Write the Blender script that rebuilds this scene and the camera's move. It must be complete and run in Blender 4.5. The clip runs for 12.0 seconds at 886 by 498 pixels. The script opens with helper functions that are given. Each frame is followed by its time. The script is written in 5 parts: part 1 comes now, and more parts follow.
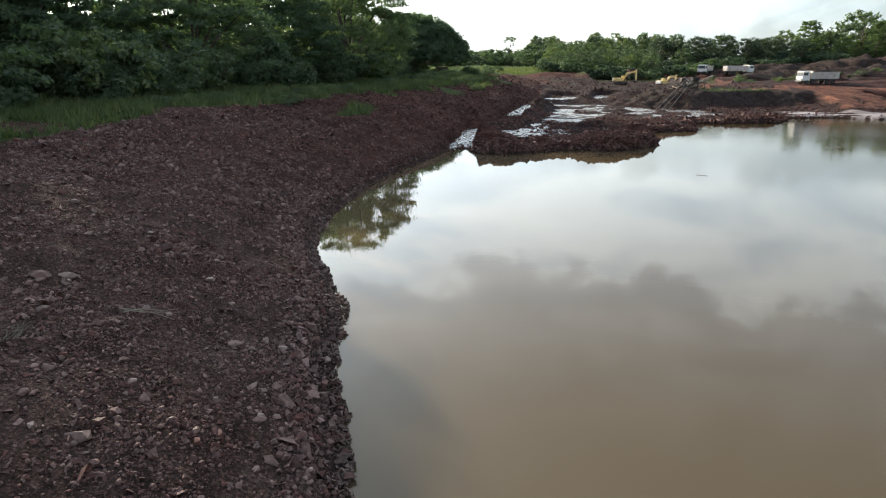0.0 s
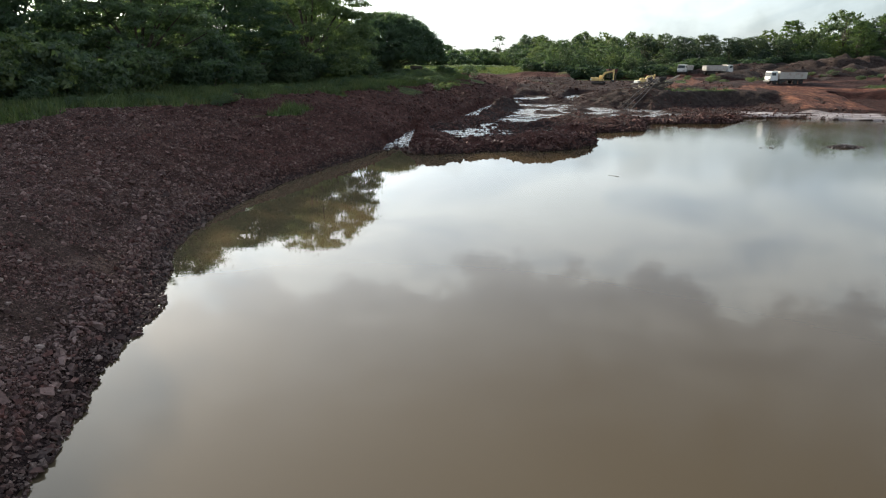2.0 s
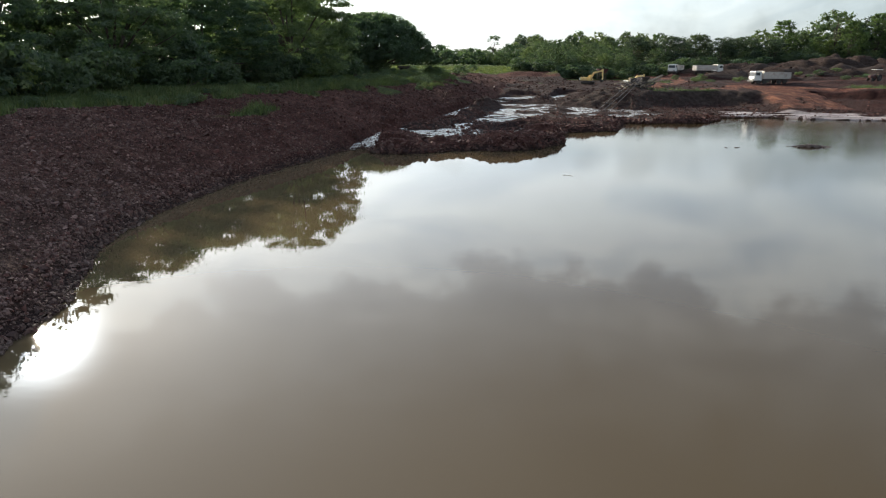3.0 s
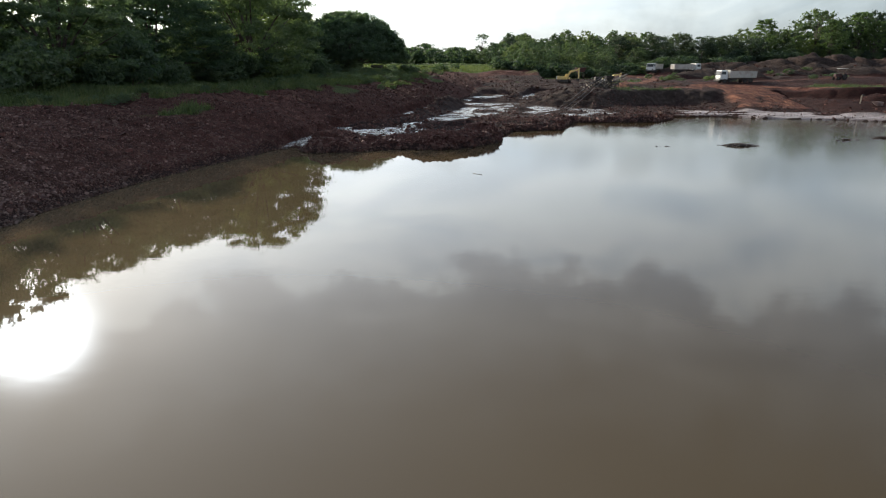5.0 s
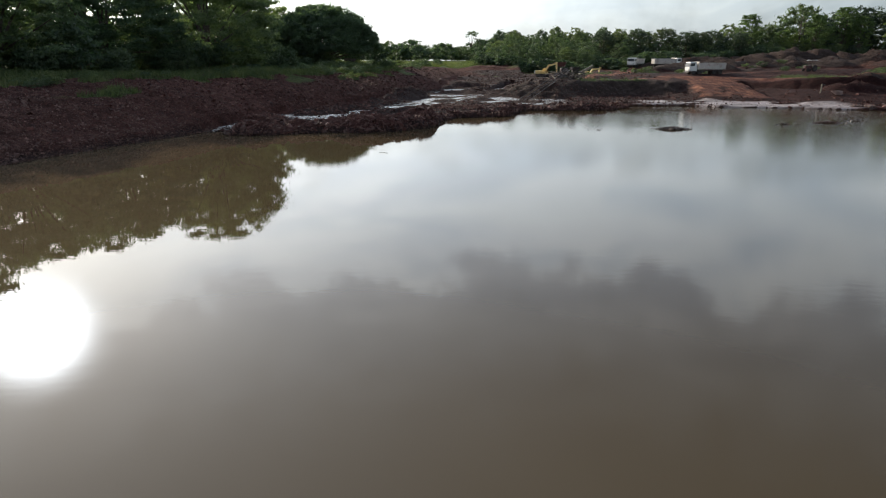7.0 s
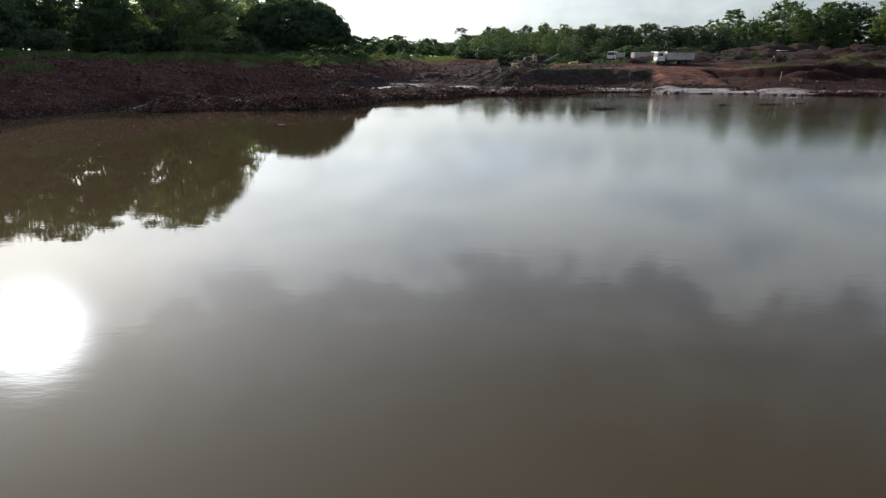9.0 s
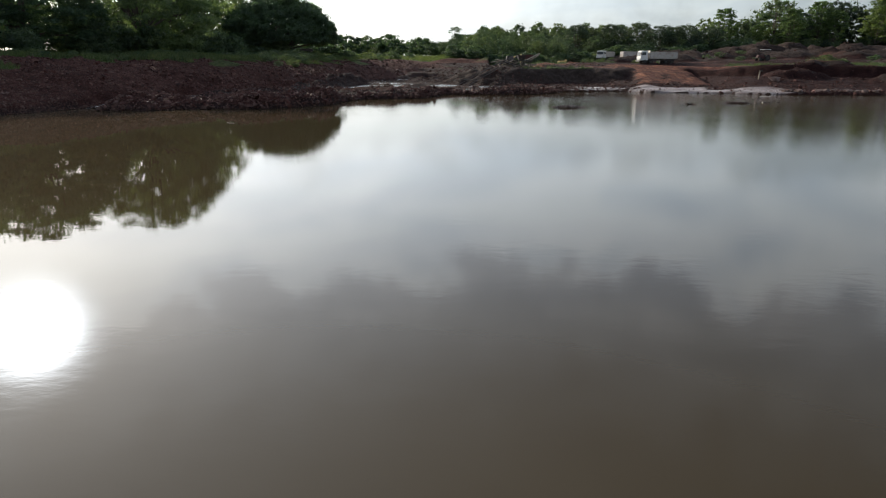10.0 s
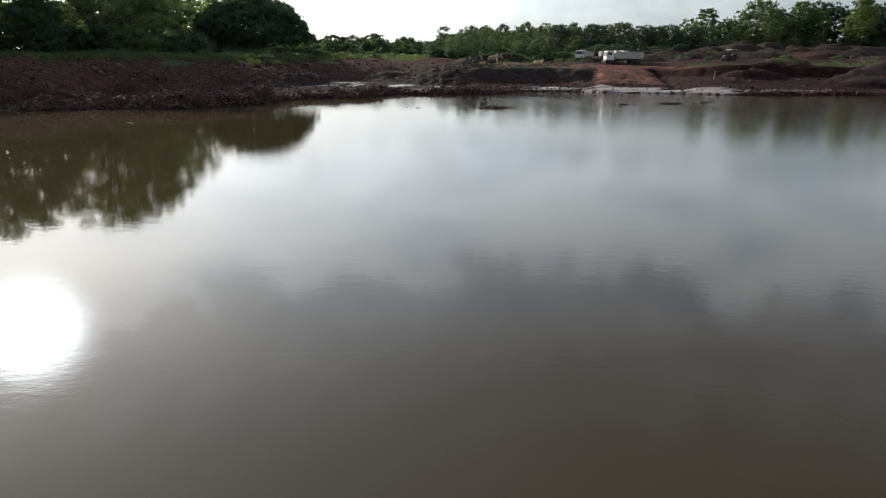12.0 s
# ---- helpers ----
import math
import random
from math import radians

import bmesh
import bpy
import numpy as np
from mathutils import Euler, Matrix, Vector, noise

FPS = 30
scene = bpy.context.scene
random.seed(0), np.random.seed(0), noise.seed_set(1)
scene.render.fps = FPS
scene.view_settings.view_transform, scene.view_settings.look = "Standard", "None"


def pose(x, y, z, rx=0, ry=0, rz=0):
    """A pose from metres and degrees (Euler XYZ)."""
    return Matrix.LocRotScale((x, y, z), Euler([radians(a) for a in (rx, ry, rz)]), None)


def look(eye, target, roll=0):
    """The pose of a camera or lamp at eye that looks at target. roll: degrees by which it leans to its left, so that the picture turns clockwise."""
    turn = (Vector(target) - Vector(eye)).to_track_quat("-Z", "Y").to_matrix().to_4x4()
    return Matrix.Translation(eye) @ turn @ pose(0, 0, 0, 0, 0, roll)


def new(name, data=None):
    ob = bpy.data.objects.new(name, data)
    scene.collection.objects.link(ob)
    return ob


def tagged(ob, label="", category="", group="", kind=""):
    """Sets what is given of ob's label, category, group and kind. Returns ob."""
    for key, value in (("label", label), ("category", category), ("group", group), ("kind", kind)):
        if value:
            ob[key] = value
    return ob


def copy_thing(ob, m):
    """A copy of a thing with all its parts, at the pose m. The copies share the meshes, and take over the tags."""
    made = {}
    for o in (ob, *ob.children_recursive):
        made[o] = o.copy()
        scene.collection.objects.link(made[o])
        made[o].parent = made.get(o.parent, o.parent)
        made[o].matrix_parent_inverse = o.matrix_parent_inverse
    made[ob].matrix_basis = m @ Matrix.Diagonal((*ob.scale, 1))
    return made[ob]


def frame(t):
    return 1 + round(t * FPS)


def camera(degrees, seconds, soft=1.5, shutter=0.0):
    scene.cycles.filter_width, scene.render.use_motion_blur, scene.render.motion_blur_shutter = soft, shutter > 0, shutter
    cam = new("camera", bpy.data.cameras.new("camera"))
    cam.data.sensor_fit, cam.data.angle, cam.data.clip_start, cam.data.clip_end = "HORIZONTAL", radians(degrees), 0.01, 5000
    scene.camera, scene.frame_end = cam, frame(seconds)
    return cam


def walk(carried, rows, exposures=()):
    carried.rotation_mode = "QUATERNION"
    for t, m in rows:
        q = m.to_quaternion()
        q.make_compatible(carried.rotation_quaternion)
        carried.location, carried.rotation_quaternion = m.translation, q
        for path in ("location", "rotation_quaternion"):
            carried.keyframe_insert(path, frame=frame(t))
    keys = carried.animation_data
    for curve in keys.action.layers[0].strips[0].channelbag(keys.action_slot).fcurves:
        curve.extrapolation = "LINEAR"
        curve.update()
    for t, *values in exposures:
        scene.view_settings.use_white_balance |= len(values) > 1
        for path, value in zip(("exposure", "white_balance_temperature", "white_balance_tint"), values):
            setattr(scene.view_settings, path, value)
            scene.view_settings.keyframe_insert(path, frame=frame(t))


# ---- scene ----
cam = camera(73.0, 12.0, soft=1.15)
PATH = [
    (0, (1.623, -0.718, 7.526), (1.542, 1.194, 6.948), 0.1),
    (0.5, (3.116, -0.752, 7.574), (3.038, 1.161, 6.995), 0.2),
    (1, (4.618, -0.761, 7.624), (4.543, 1.151, 7.044), 0.2),
    (1.5, (6.139, -0.768, 7.675), (6.066, 1.145, 7.094), 0.2),
    (2, (7.786, -0.84, 7.721), (7.714, 1.072, 7.139), 0.2),
    (2.5, (9.447, -0.843, 7.763), (9.376, 1.069, 7.179), 0.2),
    (3, (11.133, -0.975, 7.773), (11.062, 0.937, 7.19), 0.2),
    (5, (17.656, -1.428, 7.911), (17.594, 0.482, 7.324), 0.2),
    (5.5, (19.429, -1.462, 7.816), (19.364, 0.449, 7.23), 0.1),
    (6, (21.162, -1.473, 7.386), (21.1, 0.438, 6.799), 0.2),
    (6.5, (22.971, -1.444, 6.828), (22.908, 0.467, 6.241), 0.1),
    (7, (24.751, -1.242, 6.346), (24.689, 0.669, 5.757), 0.1),
    (9, (32.016, -0.276, 4.245), (31.959, 1.634, 3.655), 0.2),
    (9.5, (33.763, -0.156, 4.178), (33.709, 1.754, 3.588), 0.3),
    (10, (35.563, -0.08, 4.201), (35.509, 1.83, 3.609), 0.2),
    (10.5, (37.335, 0.027, 4.231), (37.284, 1.937, 3.638), 0.3),
    (11, (39.086, 0.069, 4.257), (39.035, 1.979, 3.664), 0.3),
    (11.5, (40.871, 0.074, 4.298), (40.822, 1.983, 3.704), 0.3),
    (12, (42.702, 0.125, 4.306), (42.654, 2.034, 3.712), 0.3),
]
EXPOSURES = [(0.0, 1.0, 6500, 6), (1.5, 0.86, 6500, 6), (3.0, 0.63, 6450, 7), (5.0, 0.46, 6400, 8), (7.0, 0.32, 6400, 9), (12.0, 0.17, 6400, 9)]
walk(cam, [(t, look(eye, target, roll)) for t, eye, target, roll in PATH], EXPOSURES)

# ---- world and sun ----
SUN_AZ, SUN_EL = -38.5, 21.0      # degrees from straight ahead (left is minus), degrees up
sun_way = Vector((math.sin(radians(SUN_AZ)) * math.cos(radians(SUN_EL)), math.cos(radians(SUN_AZ)) * math.cos(radians(SUN_EL)), math.sin(radians(SUN_EL))))


def make_world():
    world = bpy.data.worlds.new("cloudy_evening_sky")
    scene.world = world
    world.use_nodes = True
    nt = world.node_tree
    nt.nodes.clear()
    N, L = nt.nodes.new, nt.links.new
    out, bg = N("ShaderNodeOutputWorld"), N("ShaderNodeBackground")
    sky = N("ShaderNodeTexSky")
    sky.sky_type, sky.sun_disc = "NISHITA", False
    sky.sun_elevation, sky.sun_rotation = radians(SUN_EL), radians(SUN_AZ)
    sky.dust_density = 2.0
    co, sep = N("ShaderNodeTexCoord"), N("ShaderNodeSeparateXYZ")
    L(co.outputs["Generated"], sep.inputs[0])
    # soft cloud deck, flattened towards the horizon
    mp = N("ShaderNodeMapping")
    mp.inputs["Scale"].default_value = (1.0, 1.0, 1.1)
    L(co.outputs["Generated"], mp.inputs[0])
    n1, n2 = N("ShaderNodeTexNoise"), N("ShaderNodeTexNoise")
    for n, sc, det in ((n1, 4.6, 5.0), (n2, 12.0, 4.0)):
        n.inputs["Scale"].default_value, n.inputs["Detail"].default_value = sc, det
        n.inputs["Roughness"].default_value = 0.56
        L(mp.outputs[0], n.inputs["Vector"])

    def mth(op, a, b):
        m = N("ShaderNodeMath")
        m.operation = op
        for sock, v in zip(m.inputs, (a, b)):
            if isinstance(v, (int, float)):
                sock.default_value = v
            else:
                L(v, sock)
        return m.outputs[0]

    bump = mth("ADD", mth("MULTIPLY", mth("SUBTRACT", n1.outputs["Fac"], 0.5), 0.2), mth("MULTIPLY", mth("SUBTRACT", n2.outputs["Fac"], 0.5), 0.2))
    height = mth("ADD", sep.outputs["Z"], bump)
    ramp = N("ShaderNodeValToRGB")
    ramp.color_ramp.interpolation = "EASE"
    el = ramp.color_ramp.elements
    el[0].position, el[0].color = 0.0, (0.145, 0.163, 0.175, 1)
    el[1].position, el[1].color = 1.0, (0.13, 0.176, 0.24, 1)
    for pos, c in ((0.1, (0.238, 0.262, 0.277)), (0.18, (0.42, 0.455, 0.482)), (0.305, (0.47, 0.505, 0.535)), (0.345, (0.24, 0.265, 0.305)), (0.42, (0.16, 0.189, 0.23)), (0.56, (0.076, 0.095, 0.124))):
        e = el.new(pos)
        e.color = (*c, 1)
    L(height, ramp.inputs[0])
    # thin bright haze round the sun
    dot = N("ShaderNodeVectorMath")
    dot.operation = "DOT_PRODUCT"
    dot.inputs[1].default_value = sun_way
    L(co.outputs["Generated"], dot.inputs[0])
    off = mth("SUBTRACT", 1.0, dot.outputs["Value"])
    core = mth("MULTIPLY", mth("POWER", 2.718, mth("MULTIPLY", off, -980.0)), 26.0)
    halo = mth("MULTIPLY", mth("POWER", 2.718, mth("MULTIPLY", off, -4.8)), 1.35)
    glow = mth("ADD", core, halo)
    cloud = N("ShaderNodeVectorMath")
    cloud.operation = "SCALE"
    # wisps of thinner cloud with the blue behind them
    mp3, n3, thin, tint = N("ShaderNodeMapping"), N("ShaderNodeTexNoise"), N("ShaderNodeMapRange"), N("ShaderNodeMix")
    mp3.inputs["Scale"].default_value, mp3.inputs["Rotation"].default_value = (1.0, 1.6, 3.4), (0.15, 0.1, 0.6)
    L(co.outputs["Generated"], mp3.inputs[0])
    L(mp3.outputs[0], n3.inputs["Vector"])
    n3.inputs["Scale"].default_value, n3.inputs["Detail"].default_value, n3.inputs["Distortion"].default_value = 4.6, 7.0, 0.7
    thin.inputs["From Min"].default_value, thin.inputs["From Max"].default_value = 0.36, 0.6
    L(n3.outputs["Fac"], thin.inputs["Value"])
    tint.data_type = "RGBA"
    tint.inputs[6].default_value, tint.inputs[7].default_value = (0.72, 0.79, 0.87, 1), (1.12, 1.12, 1.11, 1)
    L(thin.outputs[0], tint.inputs[0])
    wisp = N("ShaderNodeVectorMath")
    wisp.operation = "MULTIPLY"
    L(ramp.outputs[0], wisp.inputs[0])
    L(tint.outputs[2], wisp.inputs[1])
    L(wisp.outputs[0], cloud.inputs[0])
    # cloud is brightest towards the sun and opposite to it
    phase = mth("ADD", mth("MULTIPLY", mth("MULTIPLY", dot.outputs["Value"], dot.outputs["Value"]), 1.05), 1.32)
    L(phase, cloud.inputs["Scale"])
    warm = N("ShaderNodeVectorMath")
    warm.operation = "SCALE"
    warm.inputs[0].default_value = (0.95, 1.0, 1.05)
    L(glow, warm.inputs["Scale"])
    blue = N("ShaderNodeVectorMath")
    blue.operation = "SCALE"
    blue.inputs["Scale"].default_value = 0.03
    L(sky.outputs[0], blue.inputs[0])
    s1, s2 = N("ShaderNodeVectorMath"), N("ShaderNodeVectorMath")
    L(cloud.outputs[0], s1.inputs[0])
    L(warm.outputs[0], s1.inputs[1])
    L(s1.outputs[0], s2.inputs[0])
    L(blue.outputs[0], s2.inputs[1])
    L(s2.outputs[0], bg.inputs["Color"])
    bg.inputs["Strength"].default_value = 0.9
    L(bg.outputs[0], out.inputs[0])


make_world()
sun = new("sun", bpy.data.lights.new("sun", "SUN"))
sun.data.energy, sun.data.angle, sun.data.color = 5.0, radians(0.6), (1.0, 0.89, 0.72)
sun.matrix_world = look(sun_way * 100, (0, 0, 0))


# ---- materials ----
class Mat:
    """A node material with short calls."""

    def __init__(self, name, rough=0.8, metal=0.0, ior=1.45):
        self.m = bpy.data.materials.new(name)
        self.m.use_nodes = True
        self.t = self.m.node_tree
        self.p = self.t.nodes["Principled BSDF"]
        self.p.inputs["Roughness"].default_value = rough
        self.p.inputs["Metallic"].default_value = metal
        self.p.inputs["IOR"].default_value = ior
        self.out = self.t.nodes["Material Output"]

    def n(self, kind, **kw):
        nd = self.t.nodes.new("ShaderNode" + kind)
        for k, v in kw.items():
            nd.inputs[k.replace("_", " ")].default_value = v
        return nd

    def link(self, a, b):
        self.t.links.new(a, b)

    def pos(self):
        return self.n("NewGeometry").outputs["Position"]

    def noise(self, scale, detail=4.0, rough=0.55, vec=None):
        nd = self.n("TexNoise", Scale=scale, Detail=detail, Roughness=rough)
        self.link(vec or self.n("TexCoord").outputs["Object"], nd.inputs["Vector"])
        return nd.outputs["Fac"]

    def ramp(self, fac, stops):
        nd = self.n("ValToRGB")
        el = nd.color_ramp.elements
        el[0].position, el[0].color = stops[0][0], (*stops[0][1], 1)
        el[1].position, el[1].color = stops[-1][0], (*stops[-1][1], 1)
        for p, c in stops[1:-1]:
            e = el.new(p)
            e.color = (*c, 1)
        self.link(fac, nd.inputs[0])
        return nd.outputs[0]

    def mix(self, fac, a, b, blend="MIX"):
        nd = self.t.nodes.new("ShaderNodeMix")
        nd.data_type, nd.blend_type = "RGBA", blend
        for sock, v in ((nd.inputs[0], fac), (nd.inputs[6], a), (nd.inputs[7], b)):
            if isinstance(v, (int, float)):
                sock.default_value = v
            elif isinstance(v, tuple):
                sock.default_value = (*v, 1)
            else:
                self.link(v, sock)
        return nd.outputs[2]

    def math(self, op, a, b=0.0):
        nd = self.n("Math")
        nd.operation = op
        for sock, v in zip(nd.inputs, (a, b)):
            if isinstance(v, (int, float)):
                sock.default_value = v
            else:
                self.link(v, sock)
        return nd.outputs[0]

    def color(self, c):
        if isinstance(c, tuple):
            self.p.inputs["Base Color"].default_value = (*c, 1)
        else:
            self.link(c, self.p.inputs["Base Color"])

    def bump(self, height, strength=0.5, dist=0.05):
        nd = self.n("Bump", Strength=strength, Distance=dist)
        self.link(height, nd.inputs["Height"])
        self.link(nd.outputs[0], self.p.inputs["Normal"])


def ground_material():
    a = Mat("ground_soil", 0.85)
    pos = a.pos()
    big, mid, fine = a.noise(0.09, 5, 0.6, pos), a.noise(0.9, 6, 0.65, pos), a.noise(9.0, 5, 0.7, pos)
    rub = a.ramp(mid, ((0.3, (0.033, 0.022, 0.0185)), (0.5, (0.064, 0.0415, 0.0345)), (0.7, (0.108, 0.075, 0.064))))
    away = a.n("SeparateXYZ")
    a.link(pos, away.inputs[0])
    redder = a.n("MapRange", **{"From_Min": 25.0, "From_Max": 60.0})
    a.link(a.math("ADD", away.outputs["Y"], a.math("MULTIPLY", big, 20.0)), redder.inputs["Value"])
    rub = a.mix(redder.outputs[0], rub, a.ramp(mid, ((0.3, (0.036, 0.018, 0.016)), (0.5, (0.068, 0.032, 0.027)), (0.7, (0.115, 0.06, 0.05)))))
    mud = a.ramp(mid, ((0.3, (0.015, 0.0098, 0.0094)), (0.7, (0.05, 0.031, 0.0285))))
    laterite = a.n("MapRange", **{"From_Min": 76.0, "From_Max": 88.0})
    a.link(a.math("ADD", away.outputs["X"], a.math("MULTIPLY", big, 8.0)), laterite.inputs["Value"])
    mud = a.mix(laterite.outputs[0], mud, a.ramp(mid, ((0.3, (0.0125, 0.0052, 0.0048)), (0.7, (0.038, 0.016, 0.014)))))
    ruts = a.n("Mapping")
    ruts.inputs["Rotation"].default_value = (0, 0, -0.3)
    ruts.inputs["Scale"].default_value = (1.6, 0.12, 1.0)
    a.link(pos, ruts.inputs["Vector"])
    road = a.ramp(a.noise(1.5, 5, 0.65, ruts.outputs[0]), ((0.36, (0.055, 0.025, 0.019)), (0.5, (0.14, 0.06, 0.039)), (0.64, (0.26, 0.13, 0.083))))
    road = a.mix(a.ramp(a.noise(0.3, 6, 0.7, pos), ((0.42, (0, 0, 0)), (0.6, (0.85, 0.85, 0.85)))), road, rub)
    strand = a.n("Mapping")
    strand.inputs["Scale"].default_value = (0.22, 1.0, 1.0)
    a.link(pos, strand.inputs["Vector"])
    silt = a.ramp(a.noise(0.8, 5, 0.6, strand.outputs[0]), ((0.34, (0.07, 0.05, 0.046)), (0.47, (0.2, 0.162, 0.158)), (0.64, (0.36, 0.315, 0.31))))
    spoil = a.ramp(mid, ((0.3, (0.02, 0.0145, 0.013)), (0.5, (0.038, 0.028, 0.0245)), (0.7, (0.07, 0.053, 0.045))))
    grass = a.ramp(mid, ((0.3, (0.045, 0.042, 0.024)), (0.48, (0.05, 0.068, 0.024)), (0.62, (0.075, 0.095, 0.032)), (0.78, (0.13, 0.125, 0.055))))
    lush = a.n("MapRange", **{"From_Min": 228.0, "From_Max": 246.0})
    a.link(away.outputs["Y"], lush.inputs["Value"])
    grass = a.mix(lush.outputs[0], grass, a.ramp(mid, ((0.3, (0.045, 0.075, 0.022)), (0.7, (0.075, 0.105, 0.034)))))
    col = rub
    wet = None
    for name, c in (("mud", mud), ("spoil", spoil), ("road", road), ("silt", silt), ("grass", grass)):
        at = a.t.nodes.new("ShaderNodeAttribute")
        at.attribute_name = name
        f = a.math("ADD", at.outputs["Fac"], a.math("MULTIPLY", a.math("SUBTRACT", fine, 0.5), 0.5))
        f2 = a.n("MapRange", **{"From_Min": 0.35, "From_Max": 0.65})
        a.link(f, f2.inputs["Value"])
        if name == "mud":
            wet = a.math("MULTIPLY", f2.outputs[0], 0.12)
        if name == "silt":
            wet = a.math("MAXIMUM", wet, f2.outputs[0])
        col = a.mix(f2.outputs[0], col, c)
    col = a.mix(1.0, col, a.ramp(big, ((0.3, (0.75, 0.72, 0.72)), (0.7, (1.15, 1.12, 1.1)))), "MULTIPLY")
    toned = a.mix(1.0, col, a.ramp(fine, ((0.3, (0.7, 0.7, 0.7)), (0.7, (1.2, 1.2, 1.2)))), "MULTIPLY")
    r = a.n("MapRange", **{"To_Min": 0.95, "To_Max": 0.45})
    a.link(wet, r.inputs["Value"])
    a.link(r.outputs[0], a.p.inputs["Roughness"])
    sp = a.n("MapRange", **{"To_Min": 0.05, "To_Max": 0.35})
    a.link(wet, sp.inputs["Value"])
    a.link(sp.outputs[0], a.p.inputs["Specular IOR Level"])
    grit = a.n("TexVoronoi", Scale=24.0)
    a.link(pos, grit.inputs["Vector"])
    tone = a.n("SeparateColor")
    a.link(grit.outputs["Color"], tone.inputs[0])
    a.color(a.mix(1.0, toned, a.ramp(tone.outputs[0], ((0.0, (0.6, 0.6, 0.62)), (0.6, (1.05, 1.02, 1.0)), (1.0, (1.9, 1.8, 1.72)))), "MULTIPLY"))
    vor = a.n("TexVoronoi", Scale=5.0)
    a.link(pos, vor.inputs["Vector"])
    chips = a.n("TexVoronoi", Scale=26.0)
    a.link(pos, chips.inputs["Vector"])
    a.bump(a.math("ADD", a.math("ADD", a.math("MULTIPLY", vor.outputs["Distance"], 0.7), a.math("MULTIPLY", fine, 0.8)), a.math("MULTIPLY", chips.outputs["Distance"], 0.3)), 0.9, 0.12)
    return a.m


def water_material():
    a = Mat("muddy_pond_water", 0.015, 0.0, 1.333)
    pos = a.pos()
    cloudy = a.noise(0.05, 3, 0.5, pos)
    sep = a.n("SeparateXYZ")
    a.link(pos, sep.inputs[0])
    # body brown is paler at low x and darker towards high x
    reach = a.n("MapRange", **{"From_Min": 4.0, "From_Max": 45.0})
    a.link(a.math("ADD", sep.outputs["X"], a.math("MULTIPLY", cloudy, 8.0)), reach.inputs["Value"])
    pale_brown = a.ramp(cloudy, ((0.3, (0.083, 0.0603, 0.035)), (0.7, (0.101, 0.0735, 0.043))))
    clear = a.ramp(cloudy, ((0.3, (0.035, 0.0248, 0.0114)), (0.7, (0.044, 0.0314, 0.0145))))
    a.color(a.mix(reach.outputs[0], pale_brown, clear))
    mp = a.n("Mapping")
    mp.inputs["Rotation"].default_value = (0, 0, 0.5)
    mp.inputs["Scale"].default_value = (1.0, 2.2, 1.0)
    a.link(pos, mp.inputs["Vector"])
    w1 = a.noise(1.6, 3, 0.5, mp.outputs[0])
    w2 = a.noise(0.35, 2, 0.5, pos)
    w3 = a.noise(5.0, 3, 0.6, mp.outputs[0])
    breeze = a.n("MapRange", **{"From_Min": 14.0, "From_Max": 70.0})
    a.link(a.math("ADD", sep.outputs["X"], a.math("MULTIPLY", a.math("SUBTRACT", a.noise(0.06, 3, 0.5, pos), 0.5), 60.0)), breeze.inputs["Value"])
    open_water = a.n("MapRange", **{"From_Min": 30.0, "From_Max": 75.0, "To_Min": 1.0, "To_Max": 2.2})
    a.link(sep.outputs["Y"], open_water.inputs["Value"])
    ruffled = a.n("MapRange", **{"From_Min": 1.0, "From_Max": 2.2, "To_Min": 0.0, "To_Max": 0.075})
    a.link(open_water.outputs[0], ruffled.inputs["Value"])
    a.link(a.math("ADD", a.math("MULTIPLY", ruffled.outputs[0], breeze.outputs[0]), 0.015), a.p.inputs["Roughness"])
    small = a.math("MULTIPLY", a.math("MULTIPLY", a.math("ADD", a.math("MULTIPLY", w3, 0.5), a.math("MULTIPLY", w1, 0.5)), breeze.outputs[0]), open_water.outputs[0])
    a.bump(a.math("ADD", a.math("ADD", a.math("MULTIPLY", w1, 0.25), w2), a.math("MULTIPLY", small, 1.4)), 0.05, 0.06)
    return a.m


